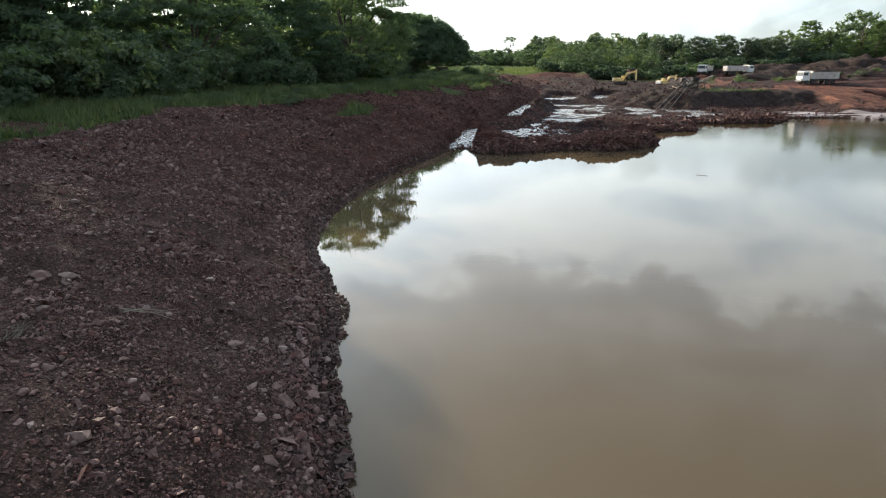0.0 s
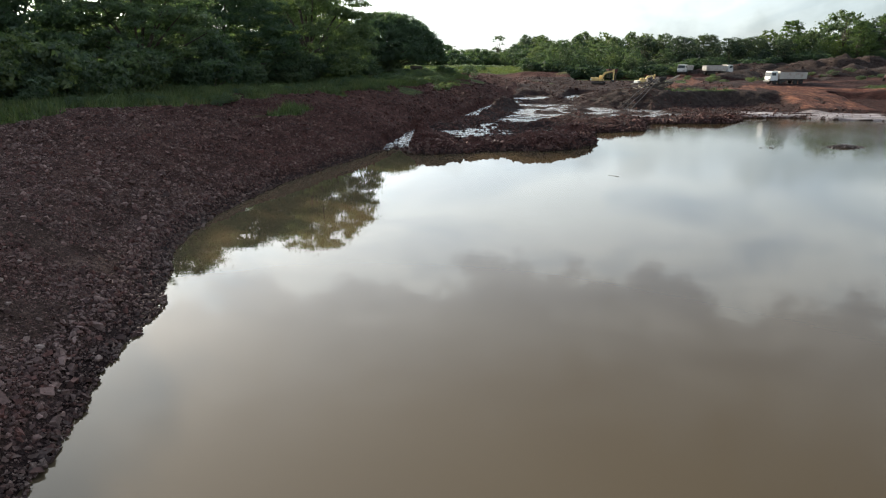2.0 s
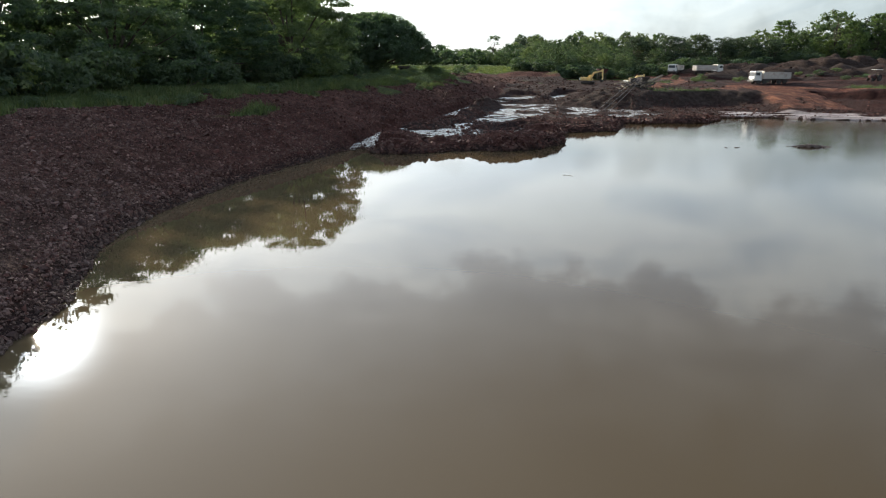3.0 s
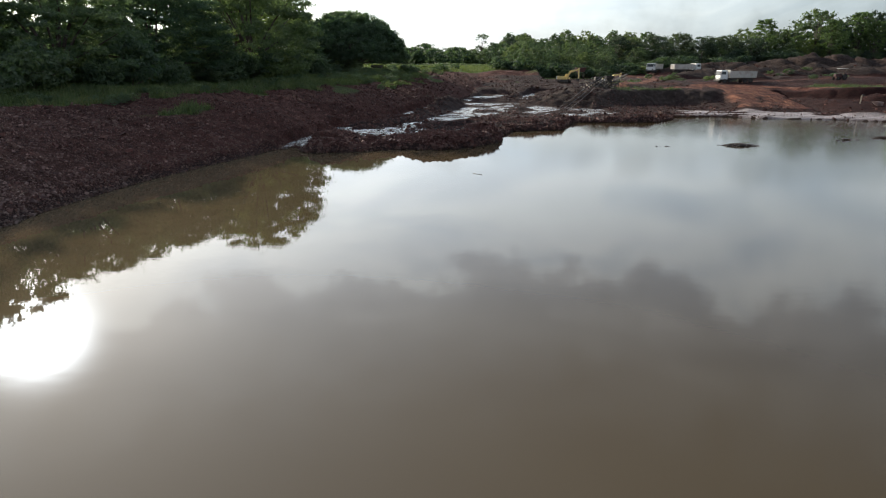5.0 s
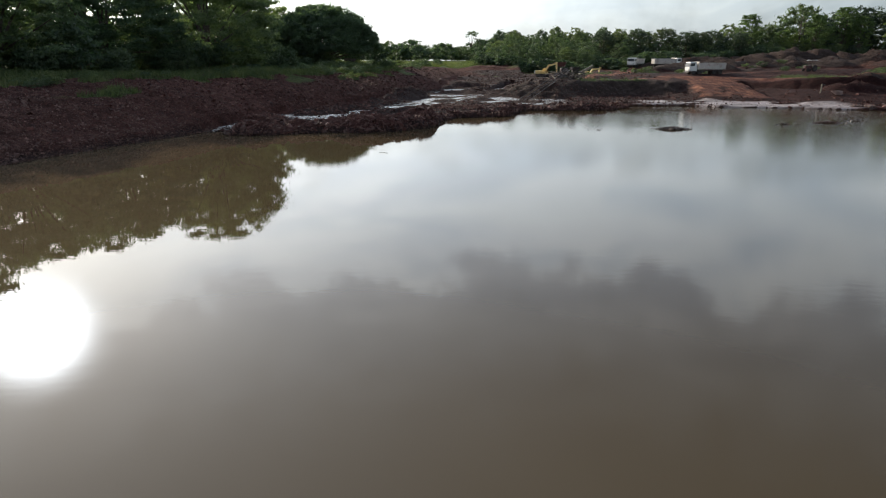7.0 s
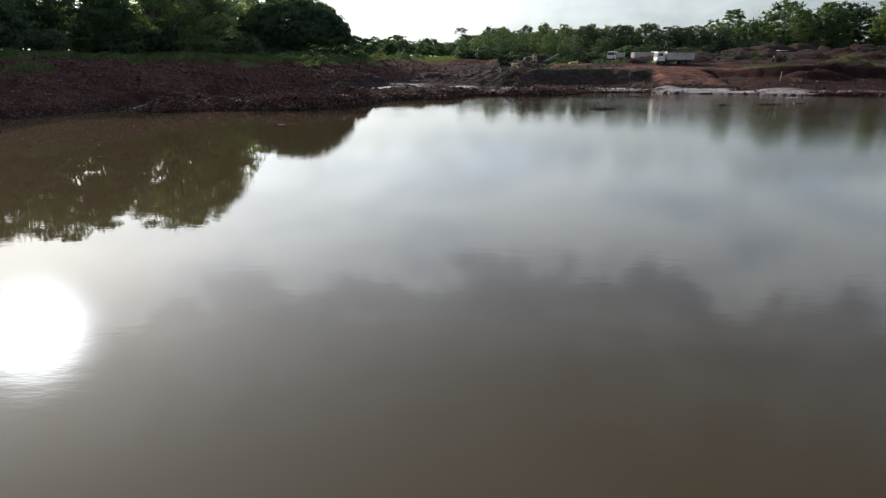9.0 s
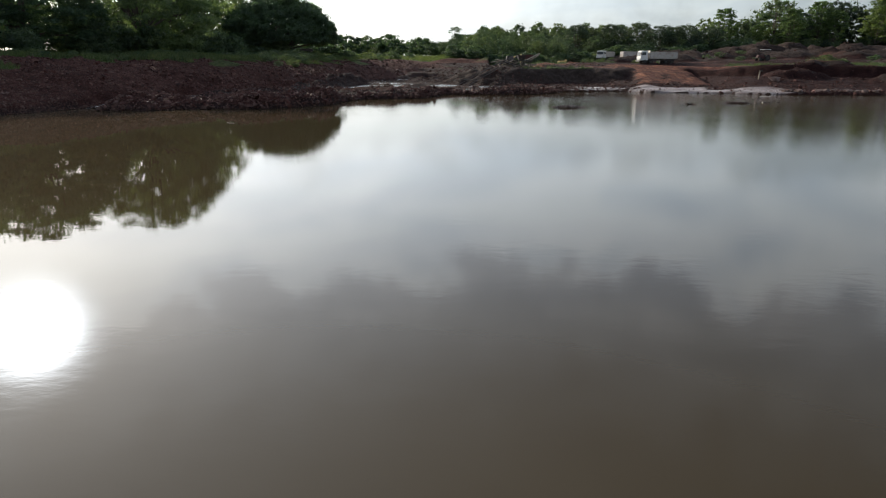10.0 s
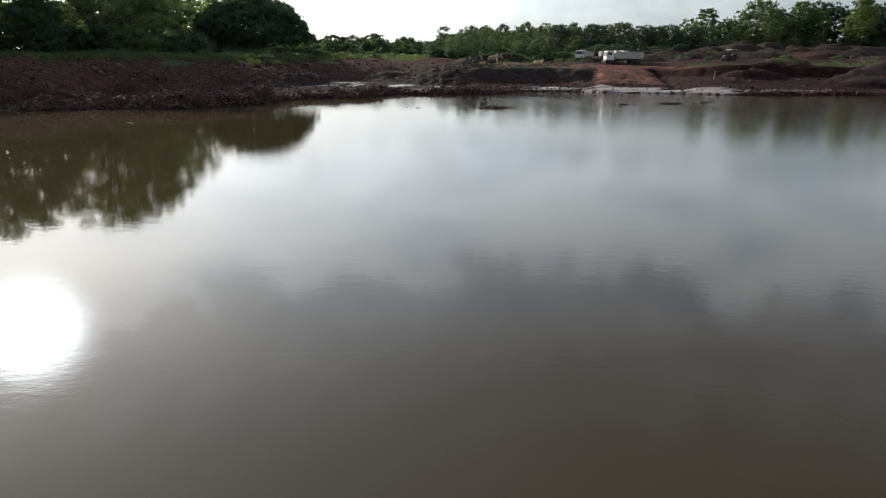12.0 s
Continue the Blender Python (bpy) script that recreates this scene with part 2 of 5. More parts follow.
def stone_material():
    a = Mat("quarry_stone", 0.78)
    rnd = a.n("NewGeometry").outputs["Random Per Island"]
    hue = a.ramp(rnd, ((0.0, (0.05, 0.036, 0.034)), (0.25, (0.085, 0.06, 0.055)), (0.45, (0.12, 0.07, 0.06)), (0.6, (0.11, 0.088, 0.08)), (0.82, (0.135, 0.106, 0.095)), (0.95, (0.17, 0.138, 0.124)), (1.0, (0.26, 0.215, 0.195))))
    g = a.noise(14.0, 4, 0.6, a.pos())
    patch = a.noise(0.16, 4, 0.6, a.pos())
    away = a.n("SeparateXYZ")
    a.link(a.pos(), away.inputs[0])
    redder = a.n("MapRange", **{"From_Min": 15.0, "From_Max": 75.0, "To_Min": -0.08, "To_Max": 0.16})
    a.link(away.outputs["Y"], redder.inputs["Value"])
    patch = a.math("ADD", patch, redder.outputs[0])
    hue = a.mix(1.0, hue, a.ramp(patch, ((0.33, (1.24, 0.99, 0.96)), (0.5, (1.17, 0.88, 0.84)), (0.66, (1.07, 0.74, 0.7)))), "MULTIPLY")
    # wet tone and tree shade of the far bars, both put into the colour
    far_shade = a.n("MapRange", **{"From_Min": 35.0, "From_Max": 65.0})
    a.link(away.outputs["Y"], far_shade.inputs["Value"])
    hue = a.mix(far_shade.outputs[0], hue, a.mix(1.0, hue, (0.7, 0.6, 0.57), "MULTIPLY"))
    # darker once more from y 95 to 125
    farther_dark = a.n("MapRange", **{"From_Min": 95.0, "From_Max": 125.0})
    a.link(away.outputs["Y"], farther_dark.inputs["Value"])
    hue = a.mix(farther_dark.outputs[0], hue, a.mix(1.0, hue, (0.66, 0.62, 0.6), "MULTIPLY"))
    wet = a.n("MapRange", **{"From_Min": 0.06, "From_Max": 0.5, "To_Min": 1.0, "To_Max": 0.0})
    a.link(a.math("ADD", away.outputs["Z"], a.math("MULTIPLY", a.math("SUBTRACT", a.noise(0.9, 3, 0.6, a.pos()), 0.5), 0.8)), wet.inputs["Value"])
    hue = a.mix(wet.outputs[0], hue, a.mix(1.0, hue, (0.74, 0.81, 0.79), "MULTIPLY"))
    a.p.inputs["Specular IOR Level"].default_value = 0.25
    a.color(a.mix(1.0, hue, a.ramp(g, ((0.3, (0.65, 0.65, 0.65)), (0.7, (1.25, 1.22, 1.2)))), "MULTIPLY"))
    a.bump(g, 0.4, 0.02)
    return a.m


def loose_stone_material():
    a = Mat("loose_stone", 0.78)
    rnd = a.n("ObjectInfo").outputs["Random"]
    hue = a.ramp(rnd, ((0.0, (0.09, 0.054, 0.047)), (0.35, (0.15, 0.08, 0.066)), (0.65, (0.175, 0.11, 0.092)), (0.9, (0.22, 0.148, 0.126)), (1.0, (0.3, 0.22, 0.19))))
    g = a.noise(14.0, 4, 0.6, a.pos())
    a.color(a.mix(1.0, hue, a.ramp(g, ((0.3, (0.65, 0.65, 0.65)), (0.7, (1.25, 1.22, 1.2)))), "MULTIPLY"))
    a.bump(g, 0.4, 0.02)
    return a.m


def leaf_material(name, dark, lit, pale, thin=0.4):
    a = Mat(name, 0.6)
    rnd = a.n("NewGeometry").outputs["Random Per Island"]
    big = a.noise(0.35, 3, 0.5, a.pos())
    f = a.math("ADD", a.math("MULTIPLY", rnd, 0.3), a.math("MULTIPLY", big, 0.7))
    ob = a.n("ObjectInfo").outputs["Random"]
    col = a.ramp(f, ((0.25, dark), (0.55, lit), (0.8, pale)))
    col = a.mix(1.0, col, a.ramp(ob, ((0.0, (0.72, 0.8, 0.86)), (0.6, (1.0, 1.0, 1.0)), (1.0, (1.4, 1.28, 1.0)))), "MULTIPLY")
    a.color(col)
    a.p.inputs["Specular IOR Level"].default_value = 0.4
    tr = a.n("BsdfTranslucent")
    a.link(a.mix(1.0, col, (1.25, 1.45, 0.7), "MULTIPLY"), tr.inputs["Color"])
    mx = a.n("MixShader")
    mx.inputs[0].default_value = thin
    a.link(a.p.outputs[0], mx.inputs[1])
    a.link(tr.outputs[0], mx.inputs[2])
    a.link(mx.outputs[0], a.out.inputs["Surface"])
    return a.m


def plain(name, c, rough=0.6, metal=0.0, wear=0.25, dirt=(0.12, 0.06, 0.04)):
    a = Mat(name, rough, metal)
    g, d = a.noise(6.0, 5, 0.65), a.noise(1.3, 5, 0.7)
    base = a.mix(1.0, c, a.ramp(g, ((0.3, (0.8, 0.8, 0.8)), (0.7, (1.1, 1.1, 1.1)))), "MULTIPLY")
    f = a.n("MapRange", **{"From_Min": 0.5, "From_Max": 0.75, "To_Max": wear})
    a.link(d, f.inputs["Value"])
    a.color(a.mix(f.outputs[0], base, dirt))
    a.bump(g, 0.15, 0.01)
    return a.m


def stream_material():
    a = Mat("silty_water_painted_sheen", 0.12, 0.0, 1.333)
    pos = a.pos()
    # silt brown, with the pale sky reflection put into the body colour
    a.color(a.ramp(a.noise(0.7, 5, 0.6, pos), ((0.34, (0.12, 0.1, 0.09)), (0.5, (0.25, 0.23, 0.22)), (0.64, (0.46, 0.435, 0.425)))))
    a.bump(a.math("ADD", a.noise(3.0, 4, 0.6, pos), a.noise(0.8, 3, 0.5, pos)), 0.6, 0.2)
    return a.m


M_STREAM = stream_material()
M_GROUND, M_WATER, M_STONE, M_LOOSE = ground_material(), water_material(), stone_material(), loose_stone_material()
M_LEAF = leaf_material("rain_tree_leaves", (0.075, 0.102, 0.07), (0.115, 0.15, 0.096), (0.16, 0.195, 0.12), 0.6)
M_LEAF_FAR = leaf_material("far_leaves", (0.055, 0.077, 0.05), (0.09, 0.118, 0.07), (0.138, 0.165, 0.088), 0.48)
M_LEAF_DARK = leaf_material("acacia_leaves", (0.036, 0.05, 0.036), (0.056, 0.075, 0.05), (0.084, 0.105, 0.066), 0.4)
M_LEAF_TALL = leaf_material("tall_tree_leaves", (0.068, 0.095, 0.045), (0.11, 0.148, 0.062), (0.16, 0.2, 0.08), 0.52)
M_GRASS = leaf_material("grass_blades", (0.046, 0.066, 0.03), (0.074, 0.098, 0.043), (0.15, 0.145, 0.07), 0.35)
M_BARK = plain("bark", (0.09, 0.07, 0.055), 0.9, 0, 0.3, (0.04, 0.035, 0.03))
M_DUSTY = plain("dusty_steel_body", (0.5, 0.46, 0.42), 0.7, 0, 0.8, (0.24, 0.15, 0.11))
M_WHITE = plain("white_truck_paint", (0.64, 0.64, 0.62), 0.45, 0, 0.55, (0.3, 0.2, 0.15))
M_GLASS = plain("dark_cab_glass", (0.02, 0.025, 0.03), 0.08, 0, 0.1)
M_RUBBER = plain("tyre_rubber", (0.025, 0.023, 0.022), 0.85)
M_STEEL = plain("dark_steel", (0.05, 0.045, 0.042), 0.6, 0.4, 0.6)
M_YELLOW = plain("yellow_machine_paint", (0.78, 0.56, 0.22), 0.6, 0, 0.5)
M_RED = plain("red_machine_paint", (0.075, 0.026, 0.024), 0.55, 0, 0.5)
M_WOOD = plain("weathered_wood", (0.3, 0.25, 0.19), 0.85)
M_WET = plain("wet_dark_stone", (0.055, 0.038, 0.034), 0.55, 0, 0.5, (0.025, 0.02, 0.018))
M_BOULDER = plain("dark_red_boulder", (0.1, 0.062, 0.052), 0.75, 0, 0.6, (0.05, 0.03, 0.027))
M_THATCH = plain("hut_roof", (0.06, 0.05, 0.045), 0.9)


# ---- land ----
def vnoise(x, y, scale, seed=0):
    """Smooth value noise in -1..1."""
    x, y = x / scale, y / scale
    xi, yi = np.floor(x).astype(np.int64), np.floor(y).astype(np.int64)
    fx, fy = x - xi, y - yi
    fx, fy = fx * fx * (3 - 2 * fx), fy * fy * (3 - 2 * fy)

    def h(i, j):
        v = np.sin(i * 127.1 + j * 311.7 + seed * 74.7) * 43758.5453
        return (v - np.floor(v)) * 2 - 1

    return (h(xi, yi) * (1 - fx) + h(xi + 1, yi) * fx) * (1 - fy) + (h(xi, yi + 1) * (1 - fx) + h(xi + 1, yi + 1) * fx) * fy


def smooth(a, b, v):
    t = np.clip((v - a) / (b - a), 0, 1)
    return t * t * (3 - 2 * t)


LEFT_SHORE = [(3, -60), (1.8, -10), (0.8, 3), (-0.25, 8.2), (-0.6, 9.4), (-1.05, 10.9), (-1.4, 12.1), (-1.85, 14.2), (-2.15, 15.8), (-2.5, 17.6), (-3.3, 19.6), (-4.2, 22), (-5.1, 24.6),
              (-5.4, 26.8), (-5.6, 29.5), (-5.5, 32.8), (-5.0, 37), (-4.4, 40.7), (-3.1, 46.5), (-1.7, 51.2), (-0.3, 56)]
BAR_SHORE = [(0.6, 58.3), (1.5, 58.2), (2.1, 55.6), (2.8, 54.1), (5.3, 54.2), (8.4, 55.6), (11.5, 57.2), (15, 56.8), (18.5, 58.8), (20.7, 62.4), (22.1, 66.2), (22.4, 71), (23.8, 74.7),
             (27.4, 76.1), (30, 76.6), (31.2, 79.3), (32.3, 84), (33.6, 88), (36.5, 87.3), (42, 88.4), (46, 89.2), (49.3, 93), (51.6, 98.2), (57.5, 99.7), (61.5, 99)]
SHORE = LEFT_SHORE + BAR_SHORE + [(65, 96.2), (70, 95.5), (76, 94), (81, 91.5), (86, 90.5), (94, 91), (104, 92), (118, 88), (135, 66), (140, 10), (130, -60)]
PLATFORM = [(40, 124.5), (43, 121.5), (46, 121), (50, 122.5), (56, 125), (62, 126), (66.5, 124), (69.5, 125), (71, 131), (78, 131), (79, 127.5), (82, 127), (88, 121.5), (95, 117), (104, 113.5),
            (114, 109), (130, 100), (200, 95), (420, 95), (420, 290), (78, 290), (74, 225), (66, 170), (58, 150), (48, 137), (41, 130)]
STREAM = [(0, 57), (2, 72), (8, 97), (14, 128), (19, 153), (24, 200)]
CHANNELS = [([(0.6, 57), (1.6, 66), (2.7, 75)], 1.25), ([(7.5, 91), (9.3, 100), (12, 114), (14, 124)], 1.6),
            ([(6.6, 69.4), (10.5, 71.5), (13.5, 80), (17, 91), (20.5, 104)], 3.9), ([(19, 98), (21.5, 112), (22, 132), (23.5, 152)], 4.2),
            ([(29, 101), (31, 105), (36, 99)], 6.0), ([(31, 112), (37, 114)], 4.5), ([(35, 95), (37.5, 101)], 2.2), ([(25, 120), (32, 145), (38, 168)], 2.2),
            ([(23, 147), (27, 164)], 3.6), ([(36, 102), (40, 110)], 3.2), ([(38, 171.5), (44, 170)], 2.0), ([(49, 166.5), (53, 165)], 1.8), ([(20, 104), (23, 119)], 4.5)]


def seg_dist(x, y, pts):
    best = np.full(x.shape, 1e9)
    for (ax, ay), (bx, by) in zip(pts[:-1], pts[1:]):
        dx, dy = bx - ax, by - ay
        t = np.clip(((x - ax) * dx + (y - ay) * dy) / (dx * dx + dy * dy), 0, 1)
        best = np.minimum(best, np.hypot(x - ax - t * dx, y - ay - t * dy))
    return best


def inside(x, y, pts):
    c = np.zeros(x.shape, bool)
    for (ax, ay), (bx, by) in zip(pts, pts[1:] + pts[:1]):
        if ay != by:
            c ^= ((ay > y) != (by > y)) & (x < (bx - ax) * (y - ay) / (by - ay) + ax)
    return c


def hill(x, y, cx, cy, rx, ry, h, power=1.0):
    return h * np.clip(1 - ((x - cx) / rx) ** 2 - ((y - cy) / ry) ** 2, 0, 1) ** power


def stream_level(y):
    return 0.02 + 0.28 * smooth(57, 63, y) + 0.1 * smooth(116, 120, y)


SPOIL = [(118, 250, 26, 13, 3.6), (150, 268, 26, 15, 5.6), (146, 240, 20, 13, 5.6), (172, 246, 22, 14, 5.0), (200, 250, 26, 16, 5.2), (102, 236, 16, 9, 1.8),
         (122, 166, 13, 7, 2.2), (108, 168, 10, 6, 1.5), (90, 158, 11, 5, 1.2), (138, 160, 14, 9, 2.8), (128, 128, 12, 7, 2.2), (112, 104, 9, 6, 2.0), (103, 118, 6, 4, 1.2), (84, 184, 11, 6, 1.6), (97, 192, 14, 8, 2.2), (117, 197, 16, 9, 2.8), (134, 190, 14, 9, 3.0), (110, 178, 9, 5, 1.4)]


def land(x, y):
    """Height of the ground and the weights of its surfaces."""
    x, y = np.asarray(x, float), np.asarray(y, float)
    wob = vnoise(x, y, 2.3, 1) * np.where((x < 1) & (y < 52), 0.1, 0.3) + vnoise(x, y, 0.8, 2) * 0.14
    din = inside(x, y, SHORE)
    ds = seg_dist(x, y, SHORE + SHORE[:1])
    d = np.where(din, -ds, ds) + wob
    xs = np.interp(y, [p[1] for p in STREAM], [p[0] for p in STREAM])
    n1, n2, n3 = vnoise(x, y, 14, 3), vnoise(x, y, 4.5, 4), vnoise(x, y, 1.4, 5)
    rough = n2 * 0.25 + n3 * 0.12 + vnoise(x, y, 0.6, 6) * 0.05
    # long bank
    dl = np.where(y > 57, np.minimum(np.abs(xs - x) + 6 * smooth(150, 195, y), ds + 0.01), ds)
    zl = np.interp(dl, [0, 1, 2.4, 5, 8, 13, 20, 60, 400], [0, 0.75, 1.4, 2.6, 3.4, 4.45, 4.75, 5.2, 8])
    zl = zl * (1 + 0.08 * n1) + rough * np.clip(dl / 3, 0.15, 1) * np.where(dl > 16, 0.5, 1)
    zl = zl + hill(x, y, -5, 150, 8, 14, 0.8) + np.where(y > 57, stream_level(y), 0)
    # wet flats, rubble bars
    sl = stream_level(y)
    flat = sl + 0.15 + n2 * 0.14 + n3 * 0.1 + smooth(125, 150, y) * (0.36 + 0.36 * np.abs(vnoise(x, y * 2.4, 9, 11)) + 0.14 * vnoise(x, y * 2, 4, 12)) + 1.0 * smooth(150, 200, y) + smooth(150, 165, y) * 0.5 * np.abs(vnoise(x * 0.7, y * 1.6, 8, 41)) + 2.0 * smooth(195, 228, y) + 1.5 * smooth(227, 238, y + 3 * n2) + 1.0 * smooth(240, 300, y)
    bar = (0.95 * smooth(74, 69, y) + (0.28 - 0.12 * smooth(30, 36, x)) * smooth(69, 74, y)) * np.exp(-((ds - 2.6) / 2.2) ** 2) * smooth(98, 90, y) * smooth(52, 46, x) * (1 + 0.3 * n2)
    bars = ((0.5 + 1.1 * smooth(85, 112, y)) * np.exp(-((seg_dist(x, y, [(5.5, 78), (10.5, 96), (14, 111), (15.5, 118)]) + n3 * 0.4) / 2.0) ** 2) + hill(x, y, 20.5, 80, 8, 3, 0.6) + hill(x, y, 27, 85, 7, 3, 0.3)
            + hill(x, y, 41.5, 91.5, 9, 2.6, 0.2) + hill(x, y, 27, 132, 6, 5, 0.6) + hill(x, y, 33, 123, 4, 4, 0.7) + hill(x, y, 42, 148, 9, 7, 1.3) + hill(x, y, 4, 62, 3.5, 4, 0.7))
    for pts, w in CHANNELS:
        c = seg_dist(x, y, pts) + n3 * 0.5 + n2 * 0.4
        cut = smooth(w * 1.35, w * 0.8, c)
        flat = flat * (1 - cut) + (sl - 0.13 + n3 * 0.13 + n2 * 0.1 + vnoise(x, y * 2.0, 1.0, 9) * 0.06 + vnoise(x, y * 2.6, 2.4, 31) * 0.12 + 0.2 * smooth(0.15, 0.4, vnoise(x, y * 2.2, 7, 21)) * smooth(66, 76, y)) * cut
    ridge = 0.35 * np.exp(-((seg_dist(x, y, [(21, 83), (23.5, 94), (28, 108)]) + n3 * 0.4) / 1.5) ** 2)
    flat = flat + (bar + bars + ridge) * (1 + 0.35 * n3)
    # raised working floor with its bank
    pin = inside(x, y, PLATFORM)
    pd = seg_dist(x, y, PLATFORM + PLATFORM[:1])
    into = np.where(pin, pd, -pd) + n2 * 0.35 + n3 * 0.25 + np.abs(vnoise(x, y, 1.1, 19)) * 0.35 + (np.abs(vnoise(x + 0.5 * n2, y * 0.18, 1.3, 33)) - 0.25) * 1.1 * smooth(38, 42, x) * smooth(68, 64, x) * (y < 135)
    top = 3.35 + 0.9 * smooth(126, 142, y) + 0.7 * smooth(84, 94, x) * smooth(140, 118, y) + 1.2 * smooth(80, 110, x) * smooth(125, 160, y) + n2 * 0.2 + n3 * 0.1
    wall = smooth(-5.4, 0.7, into)
    wall = np.where(x > 77, smooth(-2.0, 0.2, into), wall)
    fan = smooth(50, 43, x)
    wall = wall * (1 - fan) + smooth(-10.5, 0.8, into + 0.6 * n3) ** 1.2 * fan
    easy = smooth(108, 116, x)
    wall = wall * (1 - easy) + smooth(-9.0, 1.5, into + n2 * 1.2) * easy
    edge = np.interp(y, [100, 109, 118, 126, 132], [66, 66.5, 68, 70, 70]) + n2 * 0.6
    far_edge = np.interp(y, [100, 109, 118, 128, 134], [76, 78.5, 79.5, 81, 81.5]) + n3 * 0.5
    ramp_w = smooth(edge - 1.5, edge + 1.5, x) * smooth(far_edge + 1.2, far_edge - 1.2, x)
    along = np.interp(y, [98, 104, 112, 120, 128, 136, 142], [0.25, 0.6, 1.7, 2.75, 3.4, 3.9, 4.25])
    apron = 0.35 + 0.09 * np.clip(ds - 3, 0, 12) * smooth(86, 95, x) + hill(x, y, 96, 96, 12, 5, 1.0) + hill(x, y, 94, 94.3, 3.6, 2.4, 1.1) + n3 * 0.1 + 0.06 * np.clip(ds - 6, 0, 10)
    low = np.where(x > 46, np.minimum(flat, apron + 2.2 * smooth(150, 200, y)), flat)
    low = np.maximum(low, (0.125 * np.clip(ds - 1.5, 0, 16) + n3 * 0.12) * smooth(76, 84, x) * smooth(150, 120, y))
    zr = low * (1 - wall) + (top + rough * 0.25) * wall
    zr = np.where(y < 140, zr * (1 - ramp_w) + np.minimum(np.maximum(along + n3 * 0.12, 0.2), 4.6) * ramp_w, zr)
    zr = zr + hill(x, y, 65.5, 116, 2.2, 6, 0.6) * (1 + 0.4 * n3) + hill(x, y, 94, 111, 6, 4, 1.5) * (1 + 0.3 * n3)
    for cx, cy, rx, ry, h in SPOIL:
        zr = zr + hill(x, y, cx, cy, rx, ry, h, 0.9) * (1 + 0.2 * n2 + 0.08 * n3) + hill(x, y, cx, cy, rx, ry, 0.7, 0.5) * (np.abs(vnoise(x * 1.6, y, 3.2, 17)) - 0.4) + hill(x, y, cx, cy, rx, ry, 1.3, 0.5) * (np.abs(vnoise(x, y * 1.3, 6.5, 27)) - 0.35)
    blend = 11 * smooth(180, 212, y)
    side = smooth(-0.6 - blend, 1.2 + blend, x - xs + n3 * 0.3)
    z = np.where(y > 57, zl * (1 - side) + zr * side, np.where(x < 30, np.where(x > 1.5, zr, zl), zr))
    for pts, w in CHANNELS[:2]:
        cut = smooth(w * 1.5, w * 0.8, seg_dist(x, y, pts) + n3 * 0.3) * (y > 57)
        z = z * (1 - cut) + (sl - 0.12) * cut
    far = smooth(230, 330, y)
    z = z * (1 - far) + (7.9 + 0.006 * (y - 300) + n1 * 0.4) * far
    shore_in = np.clip(d / 0.9, 0, 1)
    z = np.where(d > 0, z * shore_in ** 0.7, -0.25 - 0.45 * np.clip(-d, 0, 5))
    z = np.where(d > 0, z + 0.03, z)
    islet = hill(x, y, 46.4, 62.2, 2.9, 1.2, 0.32) + hill(x, y, 66.5, 70.2, 3.2, 0.6, 0.32) + hill(x, y, 71, 72.5, 2.5, 0.5, 0.3) + hill(x, y, 61, 68, 1.2, 0.6, 0.4)
    z = np.where((d <= 0) & (islet > 0), np.maximum(z, islet * (1 + 0.4 * n3) - 0.2), z)
    back = smooth(0, -12, y) * (x < 1)
    z = np.where(back > 0, np.maximum(z, 0.1), z)
    # weights
    left = 1 - side
    left = np.where(y > 57, left, x < 1.5).astype(float)
    scree = hill(x, y, -6, 150, 16, 42, 1.0, 0.5)
    grass = left * (1 - 0.9 * smooth(0.1, 0.5, scree + 0.5 * n2)) * smooth(12.5, 15.5, dl + n2 * 2.5 + 2.0 * smooth(50, 110, y)) + smooth(292, 316, y + n1 * 6 + 54 * smooth(50, 34, x))
    grass = grass * (1 - 0.75 * left * smooth(0.15, 0.6, n2 - 0.4 * n1) * smooth(22, 17, dl))
    grass = grass + left * smooth(0.05, 0.5, n2 + 0.5 * n1) * smooth(5, 9, dl) * smooth(40, 60, y) * 0.85
    grass = grass + (1 - left) * smooth(88, 97, x + 4 * n2) * smooth(1.0, 4.0, into + n2 * 2) * smooth(20, 10, into + 3 * n2) * 0.85
    grass = grass + (1 - left) * smooth(46, 50, x) * smooth(64, 60, x) * smooth(-1.0, 0.3, into) * smooth(3.5, 1.5, into) * smooth(-0.3, 0.3, n2 + n3) * 0.8 + (1 - left) * hill(x, y, 50, 128, 14, 6, 0.45) + hill(x, y, 66, 145, 16, 9, 0.3) + hill(x, y, 60, 236, 26, 12, 0.9) + (hill(x, y, 28, 205, 16, 9, 0.8) + hill(x, y, 10, 196, 9, 8, 0.7)) * smooth(-0.1, 0.4, n2 + 0.5 * n3)
    grass = grass + left * hill(x, y, -2, 140, 10, 34, 1.2) * smooth(-0.3, 0.25, n2 + 0.4 * n3) * smooth(2.5, 5, dl)
    grass = grass * (1 - left * smooth(165, 185, y + n2 * 5) * smooth(252, 240, y))
    road = np.where(y > 95, ramp_w * np.clip(0.85 + 0.45 * n3 + 0.35 * n2, 0, 1) * smooth(104, 108, y + n2 * 1.5) * (1 - smooth(134, 140, y)), 0) * (d > 0)
    road = road + smooth(46, 52, x) * smooth(2.0, 3.2, into + n3) * smooth(7.0, 5.0, into + n3) * (1 - smooth(98, 112, x)) * 0.85
    road = road + smooth(76, 82, x) * smooth(5, 2, np.abs(y - 150 - 0.35 * (x - 100))) * 0.45
